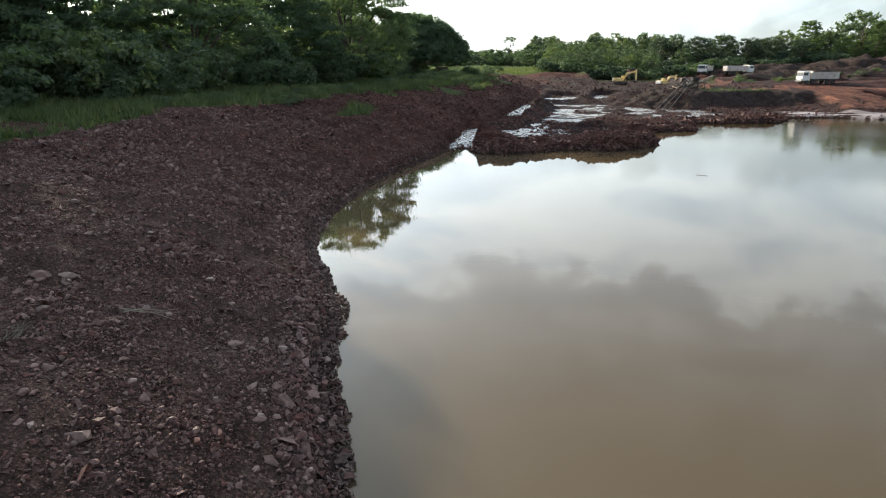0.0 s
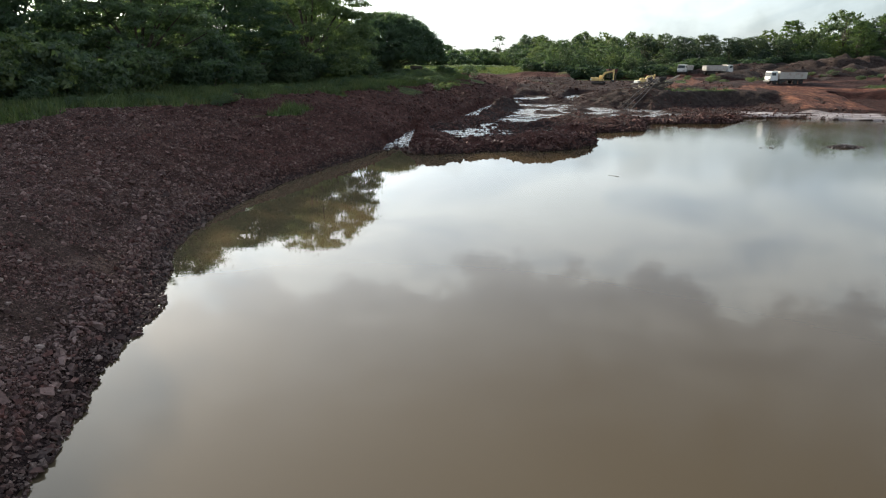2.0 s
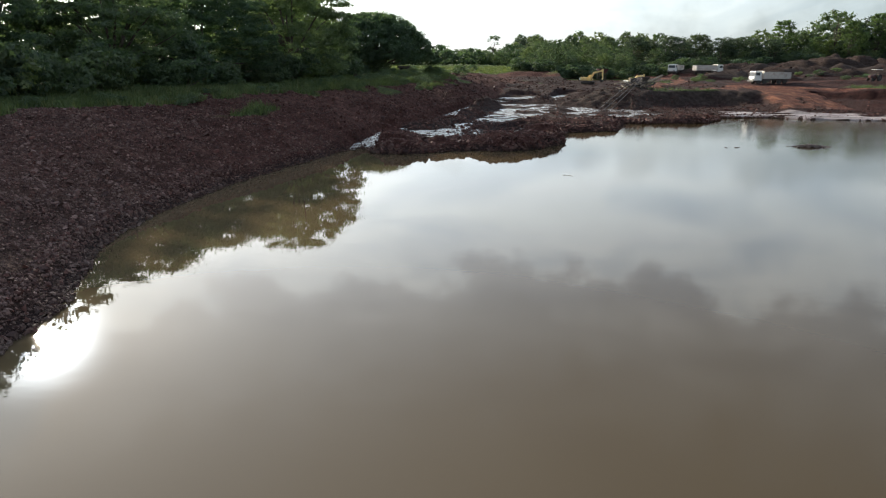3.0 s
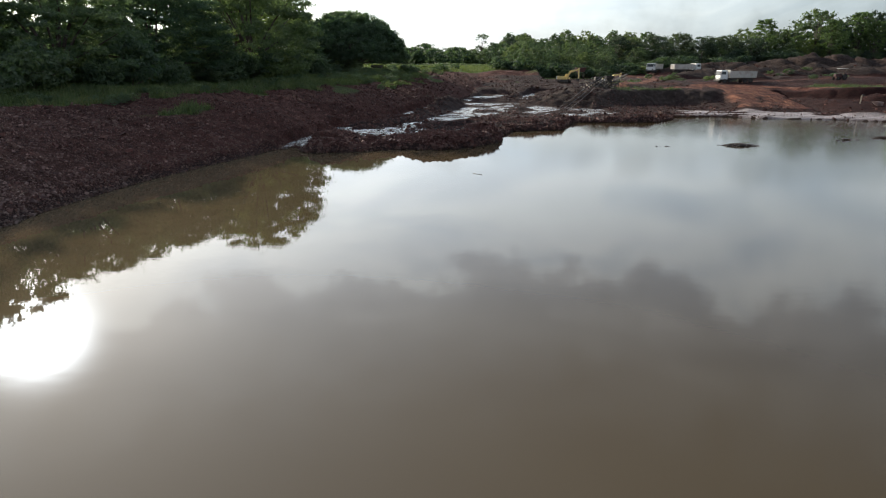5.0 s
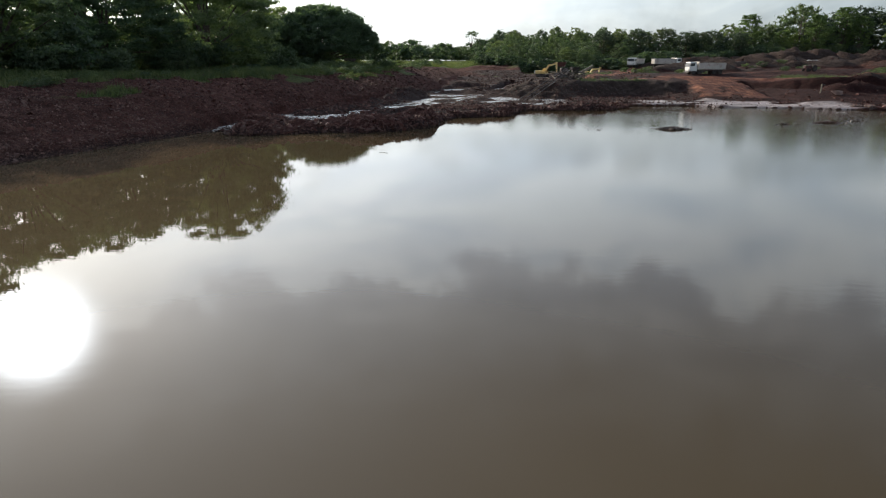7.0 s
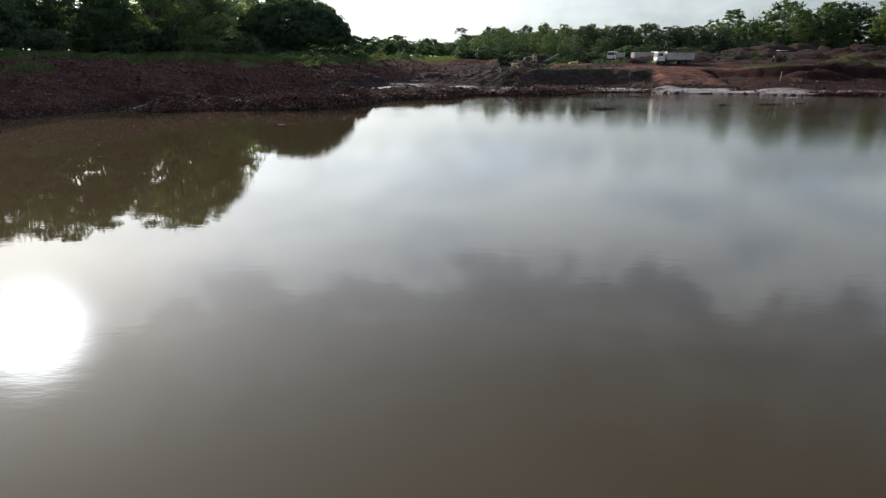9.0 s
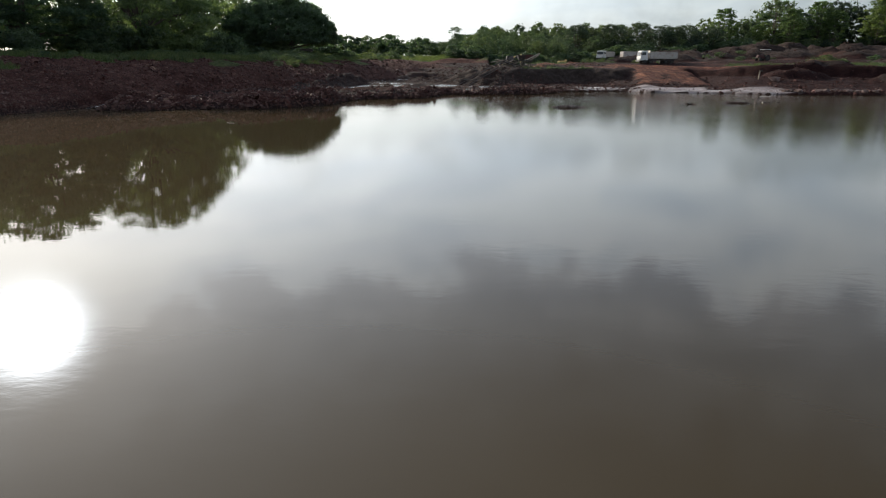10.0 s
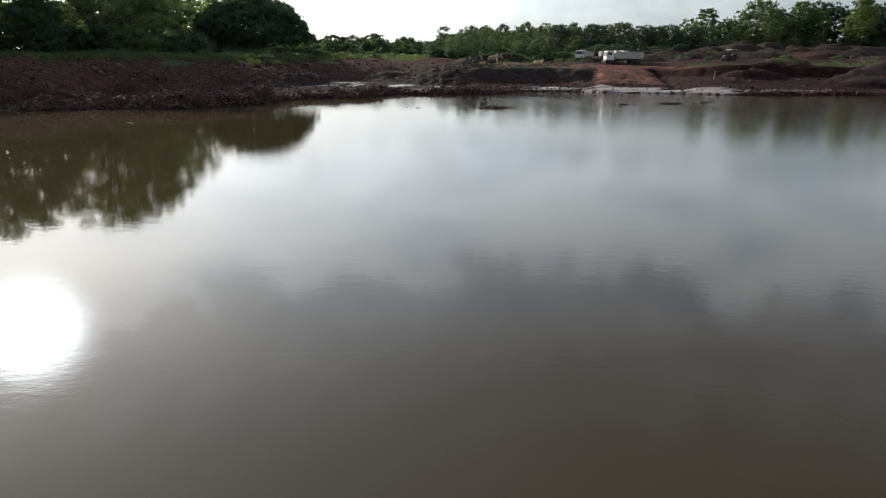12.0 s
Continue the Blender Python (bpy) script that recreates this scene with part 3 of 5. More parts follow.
    patchy = vnoise(x, y * 3.5, 7, 14)
    silt = (1 - left) * smooth(50, 62, x + 6 * patchy) * smooth(90, 80, x) * smooth(9.5, 6.5, d + n2 * 1.5 + n3) * smooth(-0.45, 0.0, patchy + 0.35 * smooth(60, 70, x)) * (d > 0.2) * 0.9
    mud = (1 - left) * smooth(60, 66, y) * (1 - smooth(82, 88, x)) * (1 - wall) * smooth(0.75, 0.35, z - sl) + (1 - left) * np.where(x > 77, smooth(-2.3, -1.5, into), smooth(-4.3, -3.0, into)) * smooth(0.9, 0.2, into) * smooth(64, 68, x) * (1 - ramp_w) * (1 - smooth(106, 112, x)) * (1 + 0.2 * n3)
    mud = mud + pin * (1 - left) * (0.72 + 0.4 * n2 + 0.3 * n1) * (1 - 0.5 * smooth(180, 230, y))
    mud = mud + (1 - left) * smooth(79, 84, x) * smooth(126, 118, y) * (1 - pin) * (d > 0.5) * (1.0 + 0.3 * n2 + 0.2 * n3)
    mud = mud + smooth(1.3, 0.4, d) * 0.7 + (1 - left) * smooth(70, 90, y) * (1 - pin) * smooth(232, 222, y + 4 * n2) * (0.8 + 0.3 * n2 + 0.25 * n1) * (1 - 0.9 * smooth(80, 86, x))
    spoil = 1.2 * (1 - left) * smooth(0.04, 0.15, wall) * smooth(0.8, 0.0, into) * smooth(70, 66, x) * (1 - 0.3 * smooth(46, 52, x)) * (1 + 0.4 * n3 + 0.25 * n2) * (y < 140)
    for cx, cy, rx, ry, h in SPOIL:
        spoil = np.maximum(spoil, smooth(0.15, 0.4, hill(x, y, cx, cy, rx, ry, 1.0)))
    c = lambda v: np.clip(v, 0, 1)
    return z, {"grass": c(grass), "road": c(road), "silt": c(silt), "mud": c(mud), "spoil": c(spoil)}


def ground_z(x, y):
    return float(land(np.array([float(x)]), np.array([float(y)]))[0][0])


def spaced(stops):
    """Grid lines from (start, step) to the next start."""
    vals = []
    for (a, st), (b, _) in zip(stops[:-1], stops[1:]):
        vals.append(np.linspace(a, b, max(1, int(round((b - a) / st))), endpoint=False))
    return np.concatenate(vals + [np.array([stops[-1][0]])])


def grid_mesh(name, xs, ys, zf, keep=None):
    X, Y = np.meshgrid(xs, ys)
    Z, weights = zf(X, Y)
    nx, ny = len(xs), len(ys)
    idx = np.arange(nx * ny).reshape(ny, nx)
    quads = np.stack([idx[:-1, :-1], idx[:-1, 1:], idx[1:, 1:], idx[1:, :-1]], -1)
    quads = quads.reshape(-1, 4) if keep is None else quads[keep(X, Y)[:-1, :-1]]
    me = bpy.data.meshes.new(name)
    me.from_pydata(np.stack([X, Y, Z], -1).reshape(-1, 3).tolist(), [], quads.tolist())
    me.polygons.foreach_set("use_smooth", np.ones(len(me.polygons), bool))
    for k, w in weights.items():
        me.attributes.new(k, "FLOAT", "POINT").data.foreach_set("value", w.ravel().astype(np.float32))
    return me


GX = spaced([(-1500, 60), (-300, 15), (-90, 4), (-40, 1.0), (-22, 0.38), (30, 0.7), (110, 1.2), (190, 5), (320, 30), (1600, 60)])
GY = spaced([(-400, 25), (-60, 6), (2, 0.4), (62, 0.55), (132, 1.2), (180, 2.2), (232, 1.5), (268, 4), (340, 25), (700, 60), (2600, 100)])
ground_me = grid_mesh("ground", GX, GY, land)
ground_me.materials.append(M_GROUND)
ground = tagged(new("ground", ground_me), "reddish-brown quarry ground with rubble banks and worn tracks", "ground", kind="structure")

pond_me = grid_mesh("pond_water", spaced([(-8, 2), (145, 1)]), spaced([(-60, 2), (100, 1)]), lambda X, Y: (np.zeros_like(X), {}))
pond_me.materials.append(M_WATER)
pond = tagged(new("pond_water", pond_me), "still muddy brown pond water reflecting cloudy sky", "water", kind="structure")
brook_me = grid_mesh("stream_water", spaced([(-1, 0.7), (55, 1)]), spaced([(57, 0.7), (174, 1)]), lambda X, Y: (stream_level(Y), {}),
                     lambda X, Y: ~inside(X, Y, SHORE) & ((seg_dist(X, Y, BAR_SHORE) > 2.6) | ((X < 2.6) & (X > -0.6) & (Y < 75))))
brook_me.materials.append(M_STREAM)
brook = tagged(new("stream_water", brook_me), "shallow muddy stream and puddles between rubble bars", "water", kind="structure")
# ---- things ----
def part(name, bm, material, parent, label=""):
    """Links a bmesh as one mesh object under a thing or a part."""
    me = bpy.data.meshes.new(name)
    bm.to_mesh(me)
    bm.free()
    me.materials.append(material)
    ob = new(name, me)
    ob.parent = parent
    return tagged(ob, label) if label else ob


def np_part(name, verts, faces, material, parent=None, smooth_faces=False):
    me = bpy.data.meshes.new(name)
    me.from_pydata(verts.tolist(), [], faces.tolist() if hasattr(faces, "tolist") else faces)
    if smooth_faces:
        me.polygons.foreach_set("use_smooth", np.ones(len(me.polygons), bool))
    me.materials.append(material)
    ob = new(name, me)
    ob.parent = parent
    return ob


def box(bm, c, s, bevel=0.0, rot=None, taper=None):
    r = bmesh.ops.create_cube(bm, size=1.0)
    vs = r["verts"]
    for v in vs:
        if taper and v.co.z > 0:
            v.co.x *= taper[0]
            v.co.y *= taper[1]
        v.co = Vector((v.co.x * s[0], v.co.y * s[1], v.co.z * s[2]))
    if bevel:
        es = list({e for v in vs for e in v.link_edges})
        vs = list({v for f in bmesh.ops.bevel(bm, geom=es, offset=bevel, segments=2, affect="EDGES", profile=0.6)["faces"] for v in f.verts} | {v for v in vs if v.is_valid})
    m = Matrix.Translation(c) @ (Euler([radians(a) for a in rot]).to_matrix().to_4x4() if rot else Matrix())
    bmesh.ops.transform(bm, matrix=m, verts=vs)
    return bm


def tube(bm, a, b, r0, r1=None, seg=8):
    a, b = Vector(a), Vector(b)
    d = b - a
    m = Matrix.Translation((a + b) / 2) @ d.to_track_quat("Z", "Y").to_matrix().to_4x4()
    bmesh.ops.create_cone(bm, cap_ends=True, segments=seg, radius1=r0, radius2=r0 if r1 is None else r1, depth=d.length, matrix=m)
    return bm


# ---- trees ----
def crown_points(rng, height, radius, base, shape, clumps, skirt=0.0):
    """Middles of leaf clumps under an uneven canopy surface."""
    out = []
    lobes = [(rng.uniform(0, 6.28), rng.uniform(0.1, 0.28)) for _ in range(6)]
    while len(out) < clumps:
        th, u = rng.uniform(0, 2 * math.pi), math.sqrt(rng.uniform(0, 1))
        edge = 1 + sum(a * math.cos((k + 2) * th + p) for k, (p, a) in enumerate(lobes)) * {"dome": 0.04, "round": 0.14}.get(shape, 0.32)
        r = u * edge
        if shape == "umbrella":
            top = base + (height - base) * max(0.0, 1 - u ** 2.4) ** 0.5
            depth = rng.uniform(0, 1) ** 1.4 * 0.6 * (height - base)
            z = max(base * 0.6, top - depth)
            if rng.uniform(0, 1) < skirt:
                r, z = edge * rng.uniform(0.25, 0.95), rng.uniform(1.2, base + 2.0)
        elif shape == "dome":
            el, inner = math.asin(rng.uniform(0.0, 1)), 1 - 0.34 * rng.uniform(0, 1) ** 2.2
            inner *= 0.97 + 0.035 * math.sin(5 * th + 7 * el) + 0.03 * math.sin(9 * th - 11 * el + 1.3)
            r, z = edge * math.cos(el) ** 1.2 * inner, base + (height - base) * math.sin(el) * inner
        elif shape == "open":
            z = base + (height - base) * rng.uniform(0, 1) ** 0.8
            k = (z - base) / (height - base)
            r *= 0.35 + 0.75 * math.sin(math.pi * min(0.97, 0.15 + 0.8 * k))
        else:
            v = rng.uniform(-1, 1)
            r = math.sqrt(max(0, 1 - v * v)) * edge * rng.uniform(0.1, 1.0) ** 0.45
            z = base + (height - base) * (0.5 + 0.5 * v) * rng.uniform(0.9, 1.06)
        out.append((r * radius * math.cos(th), r * radius * math.sin(th), z))
    return np.array(out)


def leaves(rng, mids, size, per, leaf, flat=0.6):
    n = len(mids) * per
    c = np.repeat(mids, per, 0)
    s = np.repeat(size * rng.uniform(0.6, 1.35, len(mids)), per)
    d = rng.normal(size=(n, 3))
    d /= np.linalg.norm(d, axis=1, keepdims=True)
    d[:, 2] = np.where(d[:, 2] < -0.3, -d[:, 2], d[:, 2])
    rr = np.clip(0.35 + np.abs(rng.normal(scale=0.45, size=n)), 0.2, 1.7)
    p = c + d * (s * rr)[:, None] * np.array([1, 1, flat])
    nrm = d + rng.normal(scale=0.55, size=(n, 3)) + np.array([0, 0, 0.35])
    nrm /= np.linalg.norm(nrm, axis=1, keepdims=True)
    u = np.cross(nrm, rng.normal(size=(n, 3)))
    u /= np.linalg.norm(u, axis=1, keepdims=True)
    v = np.cross(nrm, u)
    L = (leaf * rng.uniform(0.6, 1.4, n))[:, None]
    verts = np.stack([p + u * L * 1.15, p + v * L * 0.6 - u * L * 0.5, p - v * L * 0.6 - u * L * 0.5], 1).reshape(-1, 3)
    return verts, np.arange(n * 3).reshape(n, 3)


def trunk_mesh(rng, mids, base, r, limbs, fork=0.55):
    bm = bmesh.new()
    lean = Vector((rng.uniform(-0.4, 0.4), rng.uniform(-0.4, 0.4), 0))
    f = Vector((lean.x, lean.y, base * fork))
    tube(bm, (0, 0, -0.8), f * 0.5, r * 1.35, r, 9)
    tube(bm, f * 0.5 - Vector((0, 0, 0.1)), f + Vector((0, 0, 0.15)), r, r * 0.85, 9)
    for i in rng.choice(len(mids), min(limbs, len(mids)), replace=False):
        e = Vector(mids[i])
        k = f.lerp(e, 0.5) + Vector((rng.uniform(-0.6, 0.6), rng.uniform(-0.6, 0.6), 0.1 * e.z * rng.uniform(0, 1)))
        tube(bm, f, k, r * 0.42, r * 0.26, 6)
        tube(bm, k, e, r * 0.26, r * 0.08, 5)
    for fc in bm.faces:
        fc.smooth = True
    return bm


def make_tree(name, seed, height, radius, base, shape, clumps, per, leaf, trunk_r, limbs, mat, label, clump=None, flat=0.6, skirt=0.0):
    rng = np.random.default_rng(seed)
    mids = crown_points(rng, height, radius, base, shape, clumps, skirt)
    tree = tagged(new(name), label, "tree")
    part("trunk", trunk_mesh(rng, mids, base, trunk_r, limbs), M_BARK, tree)
    v, f = leaves(rng, mids, clump or radius * 0.17, per, leaf, flat)
    np_part("crown", v, f, mat, tree)
    tree.location = (0, -3000, 0)
    return tree


def place(proto, first, m):
    """The prototype itself for its first place, a copy with its own scale for the others."""
    if first:
        proto.matrix_basis = m
        return proto
    made = copy_thing(proto, Matrix())
    made.matrix_basis = m
    return made


def plant(protos, rows, group):
    used = set()
    for k, x, y, sc, st, turn in rows:
        m = pose(x, y, ground_z(x, y) - 0.1, 0, 0, turn) @ Matrix.Diagonal((sc, sc, sc * st, 1))
        tagged(place(protos[k], k not in used, m), group=group)
        used.add(k)


RAIN = [make_tree("rain_tree", 10 + i, 18.5, 11.5, 6.0, "umbrella", cl, per, lf, 0.55, 20, M_LEAF, "tall spreading rain tree with dark dense canopy on the bank", clump=1.55, flat=0.5, skirt=0.22) for i, (cl, per, lf) in enumerate(((360, 170, 0.2), (360, 170, 0.2), (280, 68, 0.34)))]
DOME = make_tree("dome_tree", 31, 15.0, 16.3, 3.4, "dome", 1500, 110, 0.23, 0.6, 22, M_LEAF, "broad dome-shaped dark green tree beside a small hut", clump=1.0, flat=0.95)
plant(RAIN, [
    (0, -19.5, 107, 1.0, 1.06, 20), (1, -29, 92, 1.0, 0.8, 80), (1, -31, 72, 0.9, 0.78, 150), (0, -40, 56, 0.9, 0.92, 200), (2, -50, 78, 1.1, 1.1, 270),
    (0, -32, 137, 1.1, 1.25, 10), (2, -45, 112, 1.1, 1.15, 110), (1, -41, 43, 0.8, 0.95, 330), (0, -44.6, 53.7, 0.95, 1.35, 45), (2, -60, 52, 1.1, 1.1, 60), (1, -38, 157, 1.0, 1.0, 200),
    (2, -56, 28, 0.95, 1.0, 240), (2, -36, 175, 1.1, 1.1, 300), (2, -66, 72, 1.1, 1.1, 75), (2, -37, 200, 1.1, 0.8, 35)], "tall trees along the bank")
DOME.matrix_basis = pose(-14.5, 174, ground_z(-14.5, 174) - 0.2) @ Matrix.Diagonal((1, 1, 1.08, 1))

ROUND_FAR = [make_tree("broadleaf_tree", 55 + i, 14, 6.0 + 0.8 * i, 1.2, "round", 210, 17, 0.42, 0.25, 6, M_LEAF_FAR, "leafy green tree in the far woodland edge", clump=0.85, flat=0.85) for i in range(3)]
ROUND_DARK = [make_tree("broadleaf_tree", 45 + i, 14, 5.2, 1.2, "round", 190, 24, 0.34, 0.25, 6, M_LEAF_DARK, "dark green tree in the far woodland edge", clump=0.85, flat=0.8) for i in range(2)]
ROUND = [make_tree("broadleaf_tree", 50 + i, 14, 5.6 + 0.6 * i, 1.2, "round", 240, 28, 0.27, 0.25, 8, M_LEAF_FAR, "leafy green tree in the far woodland edge", clump=0.8, flat=0.85) for i in range(4)]
FLAT = [make_tree("flat_topped_tree", 60 + i, 16, 7.5, 7, "umbrella", 170, 50, 0.27, 0.3, 12, M_LEAF_DARK, "dark flat-topped tree in the far woodland edge", clump=1.5) for i in range(2)]
TALL = [make_tree("tall_open_tree", 70 + i, 20, 5.2, 6, "open", 210, 36, 0.29, 0.28, 14, M_LEAF_TALL, "tall bright green tree with open crown", clump=0.95) for i in range(2)]
BARE = make_tree("thin_tree", 80, 23.5, 3.4, 17, "open", 15, 22, 0.3, 0.22, 14, M_LEAF_FAR, "thin tall tree with sparse foliage against the sky", clump=0.9)
BUSH = [make_tree("bush", 90 + i, 3.4, 2.6, 0.4, "round", cl, per, lf, 0.08, 3, M_LEAF_FAR, "low dense green bush at the woodland edge", clump=0.7) for i, (cl, per, lf) in enumerate(((44, 44, 0.17), (44, 44, 0.17), (36, 24, 0.27), (36, 24, 0.27)))]


def far_rows(seed):
    r = random.Random(seed)
    rows = {"round": [], "tall": [], "back": [], "dark": []}
    for x in range(-150, 150, 4):            # the farthest line
        y = 470 + r.uniform(-30, 25)
        sc = np.interp(x, [-190, -40, 10, 40, 50, 120], [0.65, 0.58, 0.6, 0.68, 1.05, 1.12]) * r.uniform(0.8, 1.15)
        rows["back"].append((r.randrange(3), x + r.uniform(-3, 3), y, sc * 1.15, r.uniform(0.9, 1.1), r.uniform(0, 360)))
    for x in range(-60, 60, 10):
        rows["back"].append((r.randrange(3), x + r.uniform(-3, 3), 380 + r.uniform(-20, 20), r.uniform(0.5, 0.75), 1, r.uniform(0, 360)))
    for x in range(22, 100, 5):              # the wood's shoulder between both lines
        top = np.interp(x, [22, 40, 60, 100], [0.55, 0.72, 0.85, 0.85])
        rows["back"].append((r.randrange(3), x + r.uniform(-3, 3), 345 + r.uniform(-25, 25), top * r.uniform(0.75, 1.15), r.uniform(0.85, 1.1), r.uniform(0, 360)))
    for x in range(40, 330, 6):              # the nearer line behind the heaps
        y = np.interp(x, [44, 60, 150, 340], [275, 266, 296, 300]) + r.uniform(-9, 9)
        sc = r.uniform(0.85, 1.15)
        if x > 148 and r.random() < 0.65:
            rows["tall"].append((r.randrange(2), x, y - 8, r.uniform(0.68, 0.84) if 154 < x < 176 else r.uniform(1.0, 1.2), r.uniform(0.85, 1.1), r.uniform(0, 360)))
        for k in range(2):                   # lower storey that closes the edge
            dusky = (84 < x < 149 or x > 180) and r.random() < 0.7
            rows["dark" if dusky else "round"].append((r.randrange(2 if dusky else 4), x + r.uniform(-4, 4), y - 10 + r.uniform(-5, 6), r.uniform(0.34, 0.62), r.uniform(0.7, 1.2), r.uniform(0, 360)))
        dusky = 84 < x < 149 or x > 188
        rows["dark" if dusky else "back"].append((r.randrange(2 if dusky else 3), x + r.uniform(-2, 2), y + 12, sc * np.interp(x, [140, 147, 150, 156, 172, 178, 195], [0.76, 0.8, 1.2, 1.05, 1.05, 1.45, 1.7]), r.uniform(0.8, 1.1), r.uniform(0, 360)))
        rows["round"].append((r.randrange(4), x + r.uniform(-3, 3), y - 6, sc * r.choice((0.5, 0.65, 0.75)), r.uniform(0.8, 1.15), r.uniform(0, 360)))
    return rows


FAR = far_rows(4)
plant(ROUND, FAR["round"], "far woodland edge")
plant(ROUND_FAR, FAR["back"], "far woodland edge")
plant(ROUND_DARK, FAR["dark"], "far woodland edge")
plant(FLAT, [(k % 2, 87 + 7.2 * k, 285 + 6 * math.sin(2.1 * k), 0.84 + 0.1 * math.sin(3.7 * k), 1.0 + 0.06 * math.cos(5 * k), 50 * k) for k in range(9)] + [(0, 51, 470, 1.1, 1.05, 0), (1, 62, 485, 1.2, 1.1, 0)], "far woodland edge")
plant(TALL, FAR["tall"], "far woodland edge")
LONE = make_tree("slender_tree", 83, 18.6, 4.4, 14.2, "umbrella", 24, 42, 0.32, 0.26, 11, M_LEAF_FAR, "slender umbrella-crowned tree above the far woods", clump=1.15)
LONE.matrix_basis = pose(30.5, 466, ground_z(30.5, 466) - 0.1) @ Matrix.Diagonal((1.2, 1.2, 1.14, 1))
BARE.matrix_basis = pose(173, 284, ground_z(173, 284), 0, 0, 30) @ Matrix.Diagonal((1, 1, 1.05, 1))


def bush_rows(seed):
    r = random.Random(seed)
    near, far, hedge, thicket = [], [], [], []
    for i in range(75):                      # under the tall trees
        y = r.uniform(22, 160)
        x = np.interp(y, [22, 50, 60, 110, 150], [-30, -27, -22, -17, -16]) - r.uniform(-2.5, 8)
        near.append((r.randrange(2), x, y, r.uniform(0.7, 1.5), r.uniform(0.8, 1.2), r.uniform(0, 360)))
    for i in range(170):                     # before the far woods
        x = r.uniform(30, 250)
        far.append((2 + r.randrange(2), x, np.interp(x, [30, 60, 150, 250], [258, 246, 276, 282]) + r.uniform(-8, 6), r.uniform(0.7, 1.6), r.uniform(0.7, 1.0), r.uniform(0, 360)))
    for i in range(90):                      # hedge beyond the far field
        hedge.append((2 + r.randrange(2), r.uniform(-110, 60), r.uniform(325, 400), r.uniform(1.5, 2.8), r.uniform(0.8, 1.2), r.uniform(0, 360)))
    for i in range(30):                      # round the foot of the dome tree
        a, d = r.uniform(2.4, 4.9), r.uniform(5, 13)
        near.append((r.randrange(2), -14 + d * math.cos(a), 174 + d * math.sin(a), r.uniform(1.0, 1.9), r.uniform(0.8, 1.1), r.uniform(0, 360)))
    for i in range(62):                      # weeds on the slope below the dome tree
        near.append((r.randrange(2), r.uniform(-9, 5), r.uniform(112, 170), r.uniform(0.22, 0.6), r.uniform(0.6, 0.9), r.uniform(0, 360)))
    for i in range(8):                       # low scrub beside the hut
        near.append((r.randrange(2), r.uniform(-6, 5), r.uniform(171, 184), r.uniform(0.5, 1.0), r.uniform(0.7, 1.0), r.uniform(0, 360)))
    for i in range(46):                      # weeds at the edge of the rubble
        y = r.uniform(40, 120)
        near.append((r.randrange(2), np.interp(y, [40, 57, 75, 120], [-21, -16, -14, -9]) + r.uniform(-2, 2), y, r.uniform(0.16, 0.42), r.uniform(0.6, 0.9), r.uniform(0, 360)))
    for i in range(12):                      # scrub on the working floor
        near.append((r.randrange(2), r.uniform(100, 128), r.uniform(118, 134), r.uniform(0.25, 0.6), r.uniform(0.5, 0.8), r.uniform(0, 360)))
    for i in range(24):                      # olive scrub among the heaps
        near.append((r.randrange(2), r.uniform(66, 118), r.uniform(152, 186), r.uniform(0.25, 0.65), r.uniform(0.5, 0.8), r.uniform(0, 360)))
    for i in range(14):                      # scrub behind the trucks
        near.append((r.randrange(2), r.uniform(48, 90), r.uniform(238, 248), r.uniform(0.6, 1.3), r.uniform(0.6, 0.9), r.uniform(0, 360)))
    for i in range(34):                      # thicket behind the tall trees
        thicket.append((2 + r.randrange(2), r.uniform(-78, -48), r.uniform(50, 190), r.uniform(1.8, 2.8), r.uniform(0.9, 1.3), r.uniform(0, 360)))
    for i in range(22):                      # scrub beyond the dome tree
        near.append((r.randrange(3), r.uniform(-25, 14), r.uniform(195, 270), r.uniform(0.5, 1.2), 0.7, r.uniform(0, 360)))
    return near, far, hedge, thicket


def joined_bushes(name, rows, label):
    """Far scrub that nobody could count, as one mesh."""
    crowns = {}
    for k, b in enumerate(BUSH):
        me = next(c for c in b.children if c.name.startswith("crown")).data
        co = np.empty(len(me.vertices) * 3)
        me.vertices.foreach_get("co", co)
        crowns[k] = co.reshape(-1, 3)
    verts = []
    for k, x, y, sc, st, turn in rows:
        m = np.array(pose(x, y, ground_z(x, y) - 0.1, 0, 0, turn) @ Matrix.Diagonal((sc, sc, sc * st, 1)))
        verts.append(crowns[k] @ m[:3, :3].T + m[:3, 3])
    v = np.concatenate(verts)
    return tagged(np_part(name, v, np.arange(len(v)).reshape(-1, 3), M_LEAF_FAR), label, "bushes", kind="stuff")


NEAR_BUSHES, FAR_BUSHES, HEDGE, THICKET = bush_rows(8)
joined_bushes("far_scrub", FAR_BUSHES, "dense green scrub in front of the far woodland")
joined_bushes("far_hedge", HEDGE, "tall green hedge beyond the far field")
joined_bushes("thicket", THICKET, "dark green thicket behind the tall bank trees")
plant(BUSH, NEAR_BUSHES, "bushes at the woodland edge")


